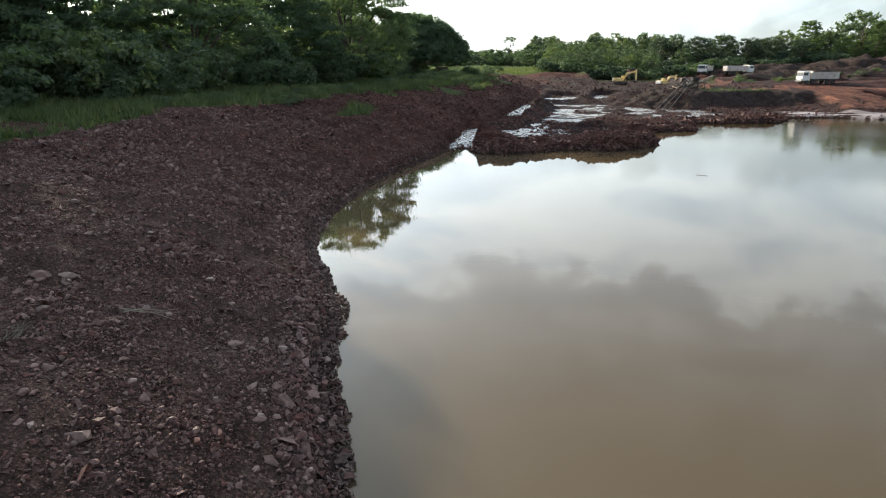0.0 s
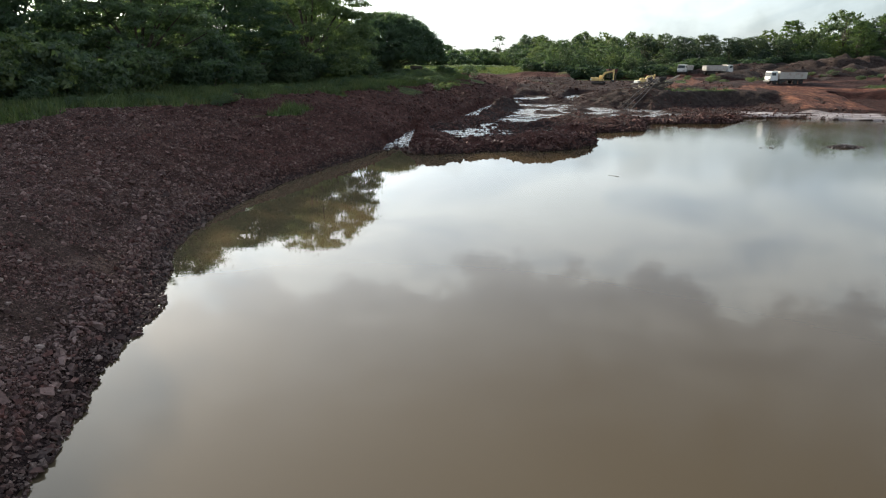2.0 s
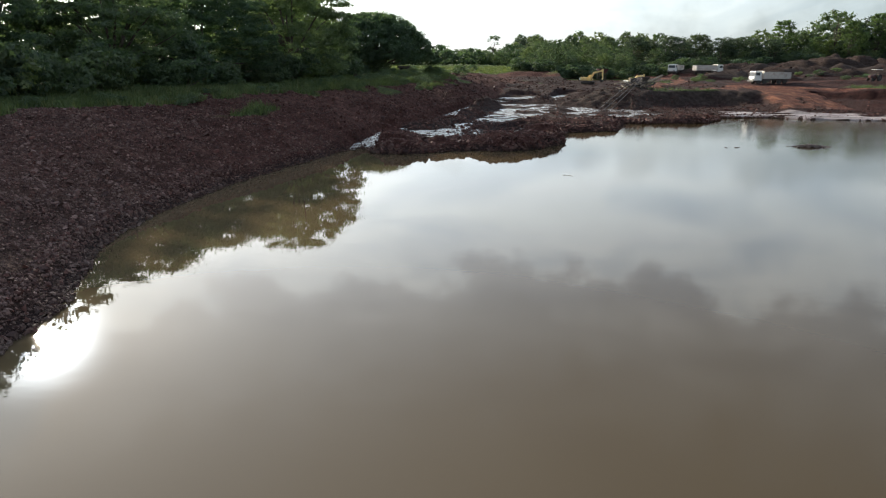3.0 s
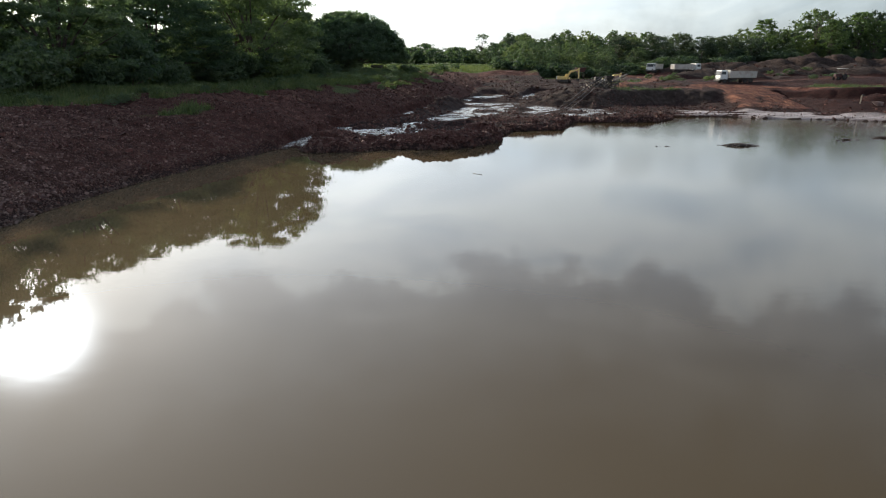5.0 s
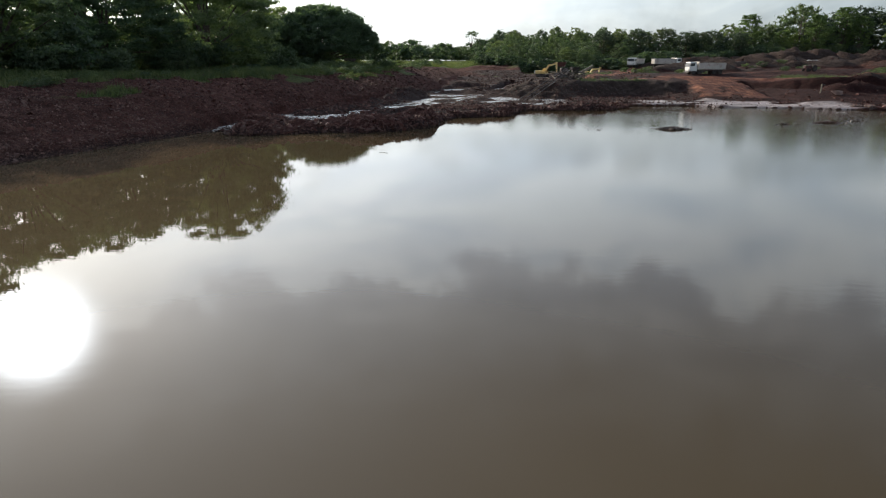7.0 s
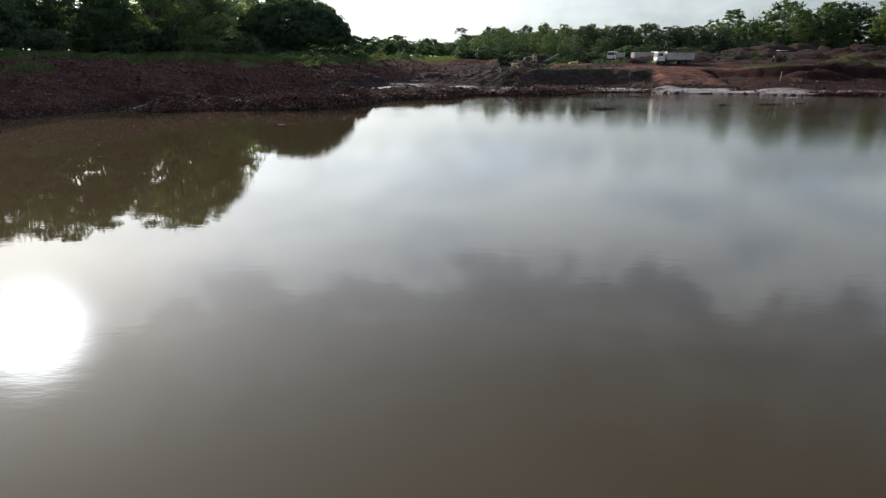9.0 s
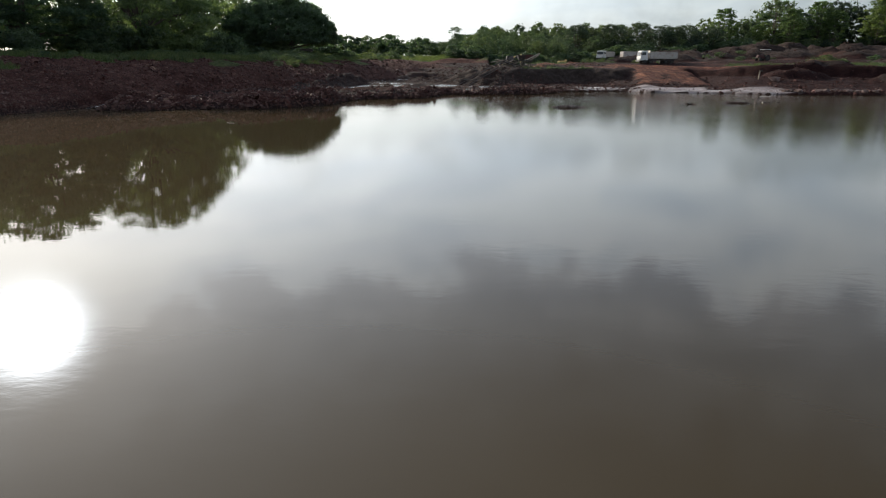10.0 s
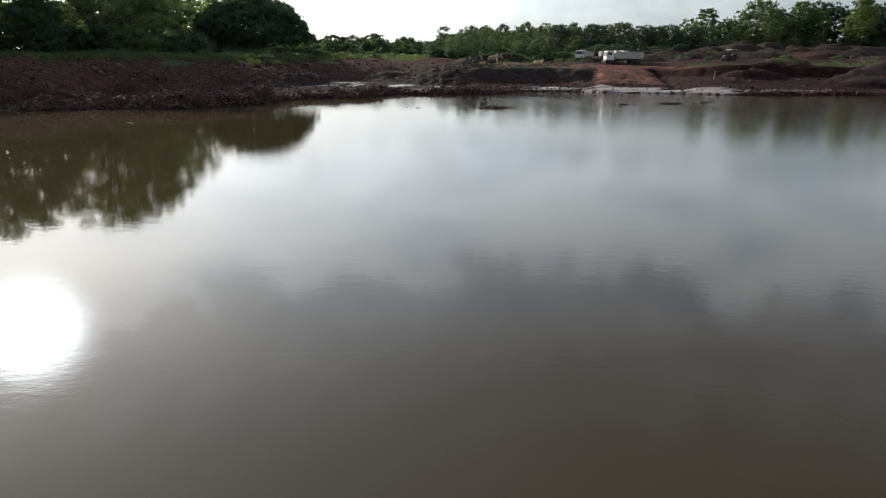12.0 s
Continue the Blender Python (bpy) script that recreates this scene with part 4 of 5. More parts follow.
# ---- loose rubble ----
def chunk(rng, n):
    """n angular stone shapes about 1 across, as cubes knocked out of square."""
    cube = np.array([(-1, -1, -1), (1, -1, -1), (1, 1, -1), (-1, 1, -1), (-1, -1, 1), (1, -1, 1), (1, 1, 1), (-1, 1, 1)], float) * 0.5
    v = np.repeat(cube[None], n, 0) + rng.uniform(-0.22, 0.22, (n, 8, 3))
    v[:, 4:, :2] *= rng.uniform(0.4, 0.85, (n, 1, 1))
    v *= rng.uniform(0.6, 1.3, (n, 1, 3)) * np.array([1.3, 1.0, 0.6])
    q = rng.normal(size=(n, 4)) * np.array([1, 0.35, 0.35, 1])
    q /= np.linalg.norm(q, axis=1, keepdims=True)
    w, x, y, z = q.T
    R = np.stack([np.stack([1 - 2 * (y * y + z * z), 2 * (x * y - z * w), 2 * (x * z + y * w)], -1),
                  np.stack([2 * (x * y + z * w), 1 - 2 * (x * x + z * z), 2 * (y * z - x * w)], -1),
                  np.stack([2 * (x * z - y * w), 2 * (y * z + x * w), 1 - 2 * (x * x + y * y)], -1)], 1)
    return np.einsum("nij,nkj->nki", R, v)


CUBE_FACES = np.array([(4, 5, 6, 7), (0, 1, 5, 4), (1, 2, 6, 5), (2, 3, 7, 6), (3, 0, 4, 7)])


def rubble(name, seed, xs, ys, size, label, mat=None):
    rng = np.random.default_rng(seed)
    z, w = land(xs, ys)
    keep = (z > -0.12) & (w["grass"] < 0.4) & (w["road"] < 0.5) & ((w["silt"] < 0.45) | (rng.uniform(0, 1, len(xs)) < 0.1))
    keep &= ~((w["mud"] > 0.55) & (z > 1.3) & (xs > 43) & (rng.uniform(0, 1, len(xs)) > 0.4))
    keep &= ~((xs > 79) & (ys > 96) & (rng.uniform(0, 1, len(xs)) > 0.35))
    xs, ys, z, size = xs[keep], ys[keep], z[keep], size[keep]
    n = len(xs)
    v = chunk(rng, n) * size[:, None, None] + np.stack([xs, ys, z + size * 0.12], -1)[:, None, :]
    f = (np.arange(n)[:, None, None] * 8 + CUBE_FACES[None]).reshape(-1, 4)
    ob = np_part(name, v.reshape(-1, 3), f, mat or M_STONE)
    return tagged(ob, label, "rubble", kind="stuff")


def scatter(rng, n, x0, x1, y0, y1):
    return rng.uniform(x0, x1, n), rng.uniform(y0, y1, n)


def bank_rubble():
    rng = np.random.default_rng(5)
    sets = []
    for n, x0, x1, y0, y1, med, sig, top in ((62000, -12, 1.0, 3.5, 17, 0.03, 0.52, 0.19), (22000, -17, 0.0, 15, 25, 0.047, 0.5, 0.24), (18000, -20, -1, 24, 40, 0.065, 0.5, 0.3),
                                            (14000, -20, 2, 40, 66, 0.09, 0.45, 0.36), (7000, -14, 14, 66, 130, 0.16, 0.4, 0.45)):
        x, y = scatter(rng, n, x0, x1, y0, y1)
        if y0 < 20:                          # bare patches of red soil and fine gravel
            k = (vnoise(x, y, 1.7, 61) + 0.5 * vnoise(x, y, 0.6, 62) > -0.25) | (rng.uniform(0, 1, n) < 0.3)
            x, y, n = x[k], y[k], int(k.sum())
        sets.append((x, y, np.clip(np.exp(rng.normal(math.log(med), sig, n)), 0.02, top)))
    # coarse stones along the water line
    t = 5 + 52 * rng.uniform(0, 1, 7000) ** 1.5
    sx = np.interp(t, [p[1] for p in LEFT_SHORE], [p[0] for p in LEFT_SHORE])
    sets.append((sx - rng.uniform(-0.3, 1.5, 7000), t, np.clip(np.exp(rng.normal(math.log(0.075), 0.45, 7000)), 0.03, 0.24)))
    x, y, s = (np.concatenate([q[i] for q in sets]) for i in range(3))
    return rubble("bank_rubble", 6, x, y, s, "reddish-brown broken stones covering the bank")


bank_rubble()


def bar_rubble():
    rng = np.random.default_rng(15)
    x1, y1 = scatter(rng, 13000, 0, 36, 53, 90)
    x2, y2 = scatter(rng, 5000, 3, 50, 88, 150)
    x3, y3 = scatter(rng, 12000, 38, 125, 84, 121)
    x4, y4 = scatter(rng, 4200, 5, 66, 132, 226)
    x = np.concatenate([x1, x2, x3, x4])
    y = np.concatenate([y1, y2, y3, y4])
    s = np.concatenate([np.clip(np.exp(rng.normal(math.log(0.105), 0.45, 13000)), 0.06, 0.42), np.clip(np.exp(rng.normal(math.log(0.15), 0.4, 5000)), 0.08, 0.5),
                        np.clip(np.exp(rng.normal(math.log(0.15), 0.45, 12000)), 0.08, 0.6), np.clip(np.exp(rng.normal(math.log(0.21), 0.45, 4200)), 0.1, 0.75)])
    z = land(x, y)[0]
    k = (z > stream_level(y) + 0.1) | (x > 44)
    # stones down to the water line
    way = np.array(BAR_SHORE, float)
    cum = np.concatenate([[0], np.cumsum(np.hypot(*np.diff(way, axis=0).T))])
    u = rng.uniform(0, cum[-1], 6500)
    ex = np.interp(u, cum, way[:, 0]) + rng.normal(0, 0.9, 6500)
    ey = np.interp(u, cum, way[:, 1]) + rng.normal(0.3, 0.9, 6500)
    x, y = np.concatenate([x[k], ex]), np.concatenate([y[k], ey])
    s = np.concatenate([s[k], np.clip(np.exp(rng.normal(math.log(0.15), 0.45, 6500)), 0.07, 0.5)])
    return rubble("bar_rubble", 16, x, y, s, "dark red broken stones on the bars and far shore")


bar_rubble()


def spoil_rubble():
    rng = np.random.default_rng(18)
    x, y = scatter(rng, 9000, 84, 215, 100, 275)
    k = land(x, y)[1]["spoil"] > 0.3
    x, y = x[k], y[k]
    s = np.clip(np.exp(rng.normal(math.log(0.3), 0.4, len(x))), 0.15, 0.9)
    return rubble("spoil_rubble", 19, x, y, s, "loose grey-brown stones on the spoil heaps")


spoil_rubble()


# ---- grass and weeds ----
def blades(name, seed, spots, per, tall, label):
    """Tufts of bent blades at spots of (x, y)."""
    rng = np.random.default_rng(seed)
    n = len(spots) * per
    c = np.repeat(spots, per, 0) + rng.normal(scale=0.22, size=(n, 2))
    z = land(c[:, 0], c[:, 1])[0]
    h = tall * rng.uniform(0.45, 1.3, n)
    a = rng.uniform(0, 6.283, n)
    w = np.stack([np.cos(a), np.sin(a), np.zeros(n)], -1)
    lean = np.stack([rng.normal(scale=0.35, size=n), rng.normal(scale=0.35, size=n), np.ones(n)], -1)
    p = np.stack([c[:, 0], c[:, 1], z - 0.05], -1)
    v = np.stack([p - w * 0.05, p + w * 0.05, p + lean * h[:, None]], 1).reshape(-1, 3)
    ob = np_part(name, v, np.arange(n * 3).reshape(n, 3), M_GRASS)
    return tagged(ob, label, "grass", kind="stuff")


def grass_spots(rng, n, x0, x1, y0, y1, least=0.5):
    x, y = scatter(rng, n, x0, x1, y0, y1)
    w = land(x, y)[1]["grass"]
    k = w > least
    return np.stack([x[k], y[k]], -1)


def all_grass():
    rng = np.random.default_rng(21)
    blades("bank_grass", 22, np.concatenate([grass_spots(rng, 9000, -32, -3, 22, 135), grass_spots(rng, 2600, -14, 8, 105, 172, 0.3)]), 12, 0.7, "uneven green grass along the top of the bank")
    blades("far_grass", 23, np.concatenate([grass_spots(rng, 1500, 82, 140, 110, 140), grass_spots(rng, 500, 40, 80, 120, 155, 0.35)]), 10, 0.6, "rough green grass on the working floor")
    blades("field_grass", 24, grass_spots(rng, 2600, -40, 48, 238, 300), 9, 1.0, "tall yellow-green grass of the far field")


all_grass()


# ---- single stones ----
def stone_mesh(seed):
    rng = np.random.default_rng(seed)
    bm = bmesh.new()
    for k in range(17):
        d = Vector(rng.normal(size=3)).normalized()
        m = max(abs(d.x), abs(d.y), abs(d.z))
        c = d * (0.5 + 0.3 * (1 / m - 1)) * rng.uniform(0.86, 1.06)
        bm.verts.new((c.x, c.y, c.z * 0.7))
    hull = bmesh.ops.convex_hull(bm, input=bm.verts)
    bmesh.ops.delete(bm, geom=list({v for v in hull["geom_interior"] if isinstance(v, bmesh.types.BMVert)}), context="VERTS")
    me = bpy.data.meshes.new("stone")
    bm.to_mesh(me)
    bm.free()
    me.materials.append(M_LOOSE)
    return me


def loose_stones():
    rng = np.random.default_rng(33)
    meshes = [stone_mesh(i) for i in range(10)]
    x, y = scatter(rng, 900, -11, -0.5, 3.8, 18)
    z, w = land(x, y)
    n = 0
    for i in range(900):
        if n >= 290 or z[i] < 0.15 or w["grass"][i] > 0.3:
            continue
        s = float(np.clip(math.exp(rng.normal(math.log(0.135), 0.36)), 0.08, 0.36))
        ob = new("stone", meshes[int(rng.integers(10))])
        ob.parent = ground
        ob.matrix_basis = pose(x[i], y[i], z[i] + s * 0.14, *rng.uniform(-20, 20, 2), rng.uniform(0, 360)) @ Matrix.Diagonal((s * rng.uniform(0.8, 1.4), s, s * rng.uniform(0.7, 1.1), 1))
        n += 1


# ---- machines ----
def wheel(parent, c, r, w, name="wheel"):
    bm = bmesh.new()
    tube(bm, (c[0], c[1] - w / 2, c[2]), (c[0], c[1] + w / 2, c[2]), r, r, 20)
    bmesh.ops.bevel(bm, geom=[e for e in bm.edges if len(e.link_faces) == 2 and e.calc_face_angle(0) > 1.0], offset=0.06, segments=2, affect="EDGES")
    wh = part(name, bm, M_RUBBER, parent)
    bm = bmesh.new()
    for sg in (-1, 1):
        tube(bm, (c[0], c[1] + sg * (w / 2 - 0.02), c[2]), (c[0], c[1] + sg * (w / 2 + 0.03), c[2]), r * 0.52, r * 0.4, 14)
    part("rim", bm, M_STEEL, wh)
    return wh


def dump_truck(label):
    """A tipper facing +x, its middle over the origin."""
    t = tagged(new("dump_truck"), label, "truck")
    bm = bmesh.new()
    for sg in (-1, 1):
        box(bm, (0, sg * 0.45, 0.95), (8.0, 0.14, 0.28), 0.02)
    for x in (-3.4, -1.8, 0, 1.8, 3.6):
        box(bm, (x, 0, 0.95), (0.14, 0.9, 0.2))
    box(bm, (1.0, 0.8, 0.85), (1.2, 0.5, 0.55), 0.06)
    box(bm, (1.0, -0.8, 0.85), (1.0, 0.5, 0.5), 0.06)
    part("chassis", bm, M_STEEL, t)
    bm = bmesh.new()
    box(bm, (3.35, 0, 1.85), (1.75, 2.4, 1.95), 0.14, None, (0.86, 0.95))
    box(bm, (3.3, 0, 0.98), (1.7, 2.4, 0.3), 0.06)
    cab = part("cab", bm, M_WHITE, t)
    bm = bmesh.new()
    box(bm, (4.16, 0, 2.2), (0.06, 2.0, 0.8), 0.02, (0, -8, 0))
    part("windscreen", bm, M_GLASS, cab)
    for sg in (-1, 1):
        bm = bmesh.new()
        box(bm, (3.45, sg * 1.17, 2.22), (0.95, 0.05, 0.62), 0.02, (sg * 2, 0, 0))
        part("side_window", bm, M_GLASS, cab)
        bm = bmesh.new()
        box(bm, (4.27, sg * 0.85, 1.05), (0.06, 0.4, 0.18), 0.02)
        part("headlight", bm, M_GLASS, cab)
        bm = bmesh.new()
        tube(bm, (4.1, sg * 1.2, 2.5), (4.2, sg * 1.42, 2.45), 0.02, 0.02, 6)
        box(bm, (4.2, sg * 1.44, 2.2), (0.06, 0.16, 0.45), 0.02)
        part("mirror", bm, M_STEEL, cab)
    bm = bmesh.new()
    box(bm, (4.3, 0, 0.68), (0.14, 2.4, 0.34), 0.04)
    part("bumper", bm, M_STEEL, t)
    bm = bmesh.new()
    box(bm, (-1.05, 0, 1.28), (6.3, 2.4, 0.14), 0.02)
    for sg in (-1, 1):
        box(bm, (-1.05, sg * 1.2, 1.95), (6.3, 0.07, 1.25), 0.02)
        for k in range(8):
            box(bm, (-4.1 + k * 0.86, sg * 1.27, 1.95), (0.11, 0.09, 1.25))
        box(bm, (-1.05, sg * 1.26, 2.58), (6.3, 0.14, 0.12), 0.02)
    box(bm, (2.07, 0, 2.1), (0.08, 2.4, 1.6), 0.02)
    body = part("cargo_body", bm, M_DUSTY, t, "dusty ribbed steel tipping body")
    bm = bmesh.new()
    box(bm, (-4.22, 0, 1.95), (0.08, 2.36, 1.2), 0.02)
    for y in (-0.8, 0, 0.8):
        box(bm, (-4.29, y, 1.95), (0.07, 0.1, 1.2))
    part("tailgate", bm, M_DUSTY, body)
    for x in (3.1, 1.75, -1.7, -3.0):
        for sg in (-1, 1):
            wheel(t, (x, sg * 1.02, 0.5), 0.5, 0.36)
    return t


def excavator(label, boom_up, stick_down, turn):
    """A tracked digger whose arm reaches to +x before the upper part is turned."""
    t = tagged(new("excavator"), label, "excavator")
    for sg in (-1, 1):
        bm = bmesh.new()
        box(bm, (0, sg * 1.15, 0.42), (4.0, 0.58, 0.8), 0.3)
        for k in range(13):
            box(bm, (-1.75 + k * 0.29, sg * 1.15, 0.84), (0.16, 0.62, 0.06))
        part("track", bm, M_STEEL, t)
    bm = bmesh.new()
    tube(bm, (0, 0, 0.55), (0, 0, 1.05), 0.75, 0.7, 16)
    box(bm, (0, 0, 0.55), (1.6, 1.8, 0.4), 0.05)
    part("carriage", bm, M_STEEL, t)
    r = Matrix.Rotation(radians(turn), 4, "Z")

    def top(name, build, mat, parent=t):
        bm = bmesh.new()
        build(bm)
        bmesh.ops.transform(bm, matrix=r, verts=bm.verts)
        return part(name, bm, mat, parent)

    up = top("engine_house", lambda b: (box(b, (-0.9, 0, 1.65), (2.6, 2.6, 1.1), 0.12), box(b, (0.5, -0.75, 1.45), (1.6, 0.9, 0.7), 0.06)), M_YELLOW)
    top("counterweight", lambda b: box(b, (-2.35, 0, 1.6), (0.5, 2.5, 1.0), 0.18), M_WHITE)
    cab = top("cab", lambda b: box(b, (0.65, 0.8, 2.05), (1.6, 1.0, 1.75), 0.12, None, (0.85, 0.92)), M_YELLOW)
    top("cab_window", lambda b: (box(b, (0.65, 1.3, 2.35), (1.2, 0.05, 0.75), 0.02), box(b, (1.43, 0.8, 2.3), (0.05, 0.8, 1.0), 0.02)), M_GLASS, cab)
    top("exhaust", lambda b: tube(b, (-1.3, -0.7, 2.1), (-1.3, -0.7, 2.75), 0.07, 0.07, 8), M_STEEL, up)
    a = radians(boom_up)
    p0 = Vector((0.9, -0.2, 1.5))
    p1 = p0 + Vector((math.cos(a + 0.35), 0, math.sin(a + 0.35))) * 2.6
    p2 = p1 + Vector((math.cos(a - 0.45), 0, math.sin(a - 0.45))) * 3.1
    b2 = radians(stick_down)
    p3 = p2 + Vector((math.cos(b2), 0, math.sin(b2))) * 2.9

    def beam(b, q0, q1, w, h0, h1):
        d = q1 - q0
        m = Matrix.Translation((q0 + q1) / 2) @ d.to_track_quat("X", "Z").to_matrix().to_4x4()
        c = bmesh.ops.create_cube(b, size=1.0)["verts"]
        for v in c:
            h = h1 if v.co.x > 0 else h0
            v.co = Vector((v.co.x * d.length, v.co.y * w, v.co.z * h))
        bmesh.ops.transform(b, matrix=m, verts=c)

    top("boom", lambda b: (beam(b, p0, p1, 0.42, 0.45, 0.68), beam(b, p1, p2, 0.4, 0.66, 0.4)), M_YELLOW)
    top("stick", lambda b: beam(b, p2 - (p3 - p2) * 0.18, p3, 0.34, 0.55, 0.3), M_YELLOW)
    top("hydraulic_ram", lambda b: (tube(b, (1.4, -0.2, 1.35), p1.lerp(p2, 0.2), 0.09, 0.06, 8), tube(b, p1.lerp(p2, 0.1) + Vector((0, 0, 0.45)), p2 - (p3 - p2) * 0.15, 0.08, 0.06, 8)), M_STEEL)

    def scoop(b):
        box(b, p3 + Vector((-0.35, 0, -0.35)), (0.9, 1.1, 0.7), 0.18, (0, 25, 0))
        for k in range(5):
            box(b, p3 + Vector((-0.8, -0.44 + 0.22 * k, -0.5)), (0.3, 0.08, 0.08), 0, (0, -20, 0))

    top("bucket", scoop, M_STEEL)
    return t


def tractor(label):
    t = tagged(new("tractor"), label, "tractor")
    bm = bmesh.new()
    box(bm, (0.9, 0, 1.15), (1.9, 0.75, 0.75), 0.12)
    box(bm, (-0.4, 0, 0.95), (1.6, 0.6, 0.5), 0.06)
    part("hood", bm, M_RED, t)
    bm = bmesh.new()
    box(bm, (-0.75, 0, 1.4), (0.5, 0.55, 0.14), 0.04)
    box(bm, (-1.0, 0, 1.68), (0.12, 0.55, 0.5), 0.04)
    part("seat", bm, M_RUBBER, t)
    for sg in (-1, 1):
        bm = bmesh.new()
        box(bm, (-0.8, sg * 0.75, 1.62), (1.3, 0.4, 0.12), 0.05)
        part("mudguard", bm, M_RED, t)
        wheel(t, (-0.8, sg * 0.8, 0.78), 0.78, 0.42, "rear_wheel")
        wheel(t, (1.35, sg * 0.65, 0.45), 0.45, 0.26, "front_wheel")
        for x in (-1.2, 0.1):
            bm = bmesh.new()
            tube(bm, (x, sg * 0.6, 1.5), (x, sg * 0.62, 2.72), 0.035, 0.035, 6)
            part("post", bm, M_STEEL, t)
    bm = bmesh.new()
    box(bm, (-0.5, 0, 2.76), (2.2, 1.7, 0.09), 0.03)
    part("canopy", bm, M_WHITE, t, "flat white canopy")
    return t


def screening_plant(label):
    """A dark feeder with a deck, a belt on a lattice boom and a hopper."""
    t = tagged(new("screening_machine"), label, "machine")
    for x in (-2.6, -0.9, 0.9, 2.4):
        for y in (-0.9, 0.9):
            bm = bmesh.new()
            tube(bm, (x, y, -0.2), (x, y, 1.7), 0.08, 0.08, 6)
            part("leg", bm, M_STEEL, t)
    for x in (-2.6, 0.9):
        for x0, x1, y in ((x, x + 1.6, -0.9), (x + 1.6, x, 0.9)):
            bm = bmesh.new()
            tube(bm, (x0, y, 0.2), (x1, y, 1.6), 0.05, 0.05, 6)
            part("brace", bm, M_STEEL, t)
    bm = bmesh.new()
    box(bm, (-0.2, 0, 1.78), (6.0, 2.2, 0.16), 0.03)
    for k in range(9):
        box(bm, (-3.0 + k * 0.7, 1.05, 2.1), (0.05, 0.05, 0.6))
    box(bm, (-0.2, 1.05, 2.4), (6.0, 0.05, 0.05))
    part("deck", bm, M_STEEL, t)
    bm = bmesh.new()
    box(bm, (0.6, 0, 2.35), (1.7, 1.7, 1.0), 0.05, (180, 0, 0), (0.6, 0.6))
    part("hopper", bm, M_STEEL, t)
    bm = bmesh.new()
    for y in (-0.35, 0.35):
        tube(bm, (0.4, y, 1.2), (4.4, y, 3.2), 0.07, 0.07, 6)
        tube(bm, (0.4, y, 0.8), (4.2, y, 2.8), 0.05, 0.05, 6)
    for k in range(9):
        x = 0.6 + k * 0.46
        z = 1.3 + k * 0.23
        tube(bm, (x, -0.35, z), (x + 0.2, 0.35, z - 0.25), 0.035, 0.035, 5)
    boom = part("conveyor_boom", bm, M_WOOD, t)
    bm = bmesh.new()
    box(bm, (2.4, 0, 2.28), (4.5, 0.62, 0.06), 0.0, (0, -26.5, 0))
    part("belt", bm, M_RUBBER, boom)
    bm = bmesh.new()
    tube(bm, (-3.1, 0, 1.85), (-5.6, 0.4, 1.45), 0.1, 0.1, 7)
    tube(bm, (-3.0, -0.5, 1.85), (-4.9, -0.9, 2.0), 0.06, 0.06, 6)
    part("pipe", bm, M_WOOD, t)
    bm = bmesh.new()
    box(bm, (-1.9, -0.2, 2.25), (1.2, 0.9, 0.8), 0.08)
    tube(bm, (-1.6, -0.2, 2.6), (-1.6, -0.2, 3.3), 0.06, 0.06, 6)
    part("engine", bm, M_STEEL, t)
    return t


def on_ground(ob, x, y, turn, sink=0.03, dz=0.0):
    ob.matrix_basis = pose(x, y, ground_z(x, y) - sink + dz, 0, 0, turn)
    return ob


truck = on_ground(dump_truck("white tipper truck with a dusty cab on the earth track"), 79.3, 142.0, 186)
tagged(truck, group="tipper trucks")
for x, y, turn, lab in ((89.2, 236, 235, "white tipper truck seen end-on beside the track"), (98.0, 228, 8, "white tipper truck with long ribbed body near the woods")):
    c = copy_thing(truck, Matrix())
    c.matrix_basis = pose(x, y, ground_z(x, y) - 0.03, 0, 0, turn) @ Matrix.Diagonal((1.2, 1.2, 1.25, 1))
    tagged(c, lab)
on_ground(excavator("yellow tracked excavator digging in the dark mud", 38, -86, 0), 50.5, 203, -38, 0.05).scale = (0.95, 0.95, 0.95)
on_ground(excavator("yellow tracked excavator behind the mud bank", 30, -100, 15), 65.5, 207, 12, 0.9).scale = (0.9, 0.9, 0.9)
on_ground(tractor("red tractor with a flat white canopy on rough grass"), 103.6, 144, 200, 0.03).scale = (0.84, 0.84, 0.92)
on_ground(screening_plant("dark steel screening machine on the mud mound"), 47.2, 129.0, 8, 0.5)


def feed_bin(label):
    t = tagged(new("feed_bin"), label, "bin")
    bm = bmesh.new()
    box(bm, (0, 0, 2.4), (3.6, 2.4, 1.5), 0.06, (180, 0, 0), (0.7, 0.7))
    part("bin", bm, M_RED, t)
    for x in (-1.2, 1.2):
        for y in (-0.8, 0.8):
            bm = bmesh.new()
            tube(bm, (x, y, -0.2), (x, y, 1.9), 0.09, 0.09, 6)
            part("leg", bm, M_STEEL, t)
    return t


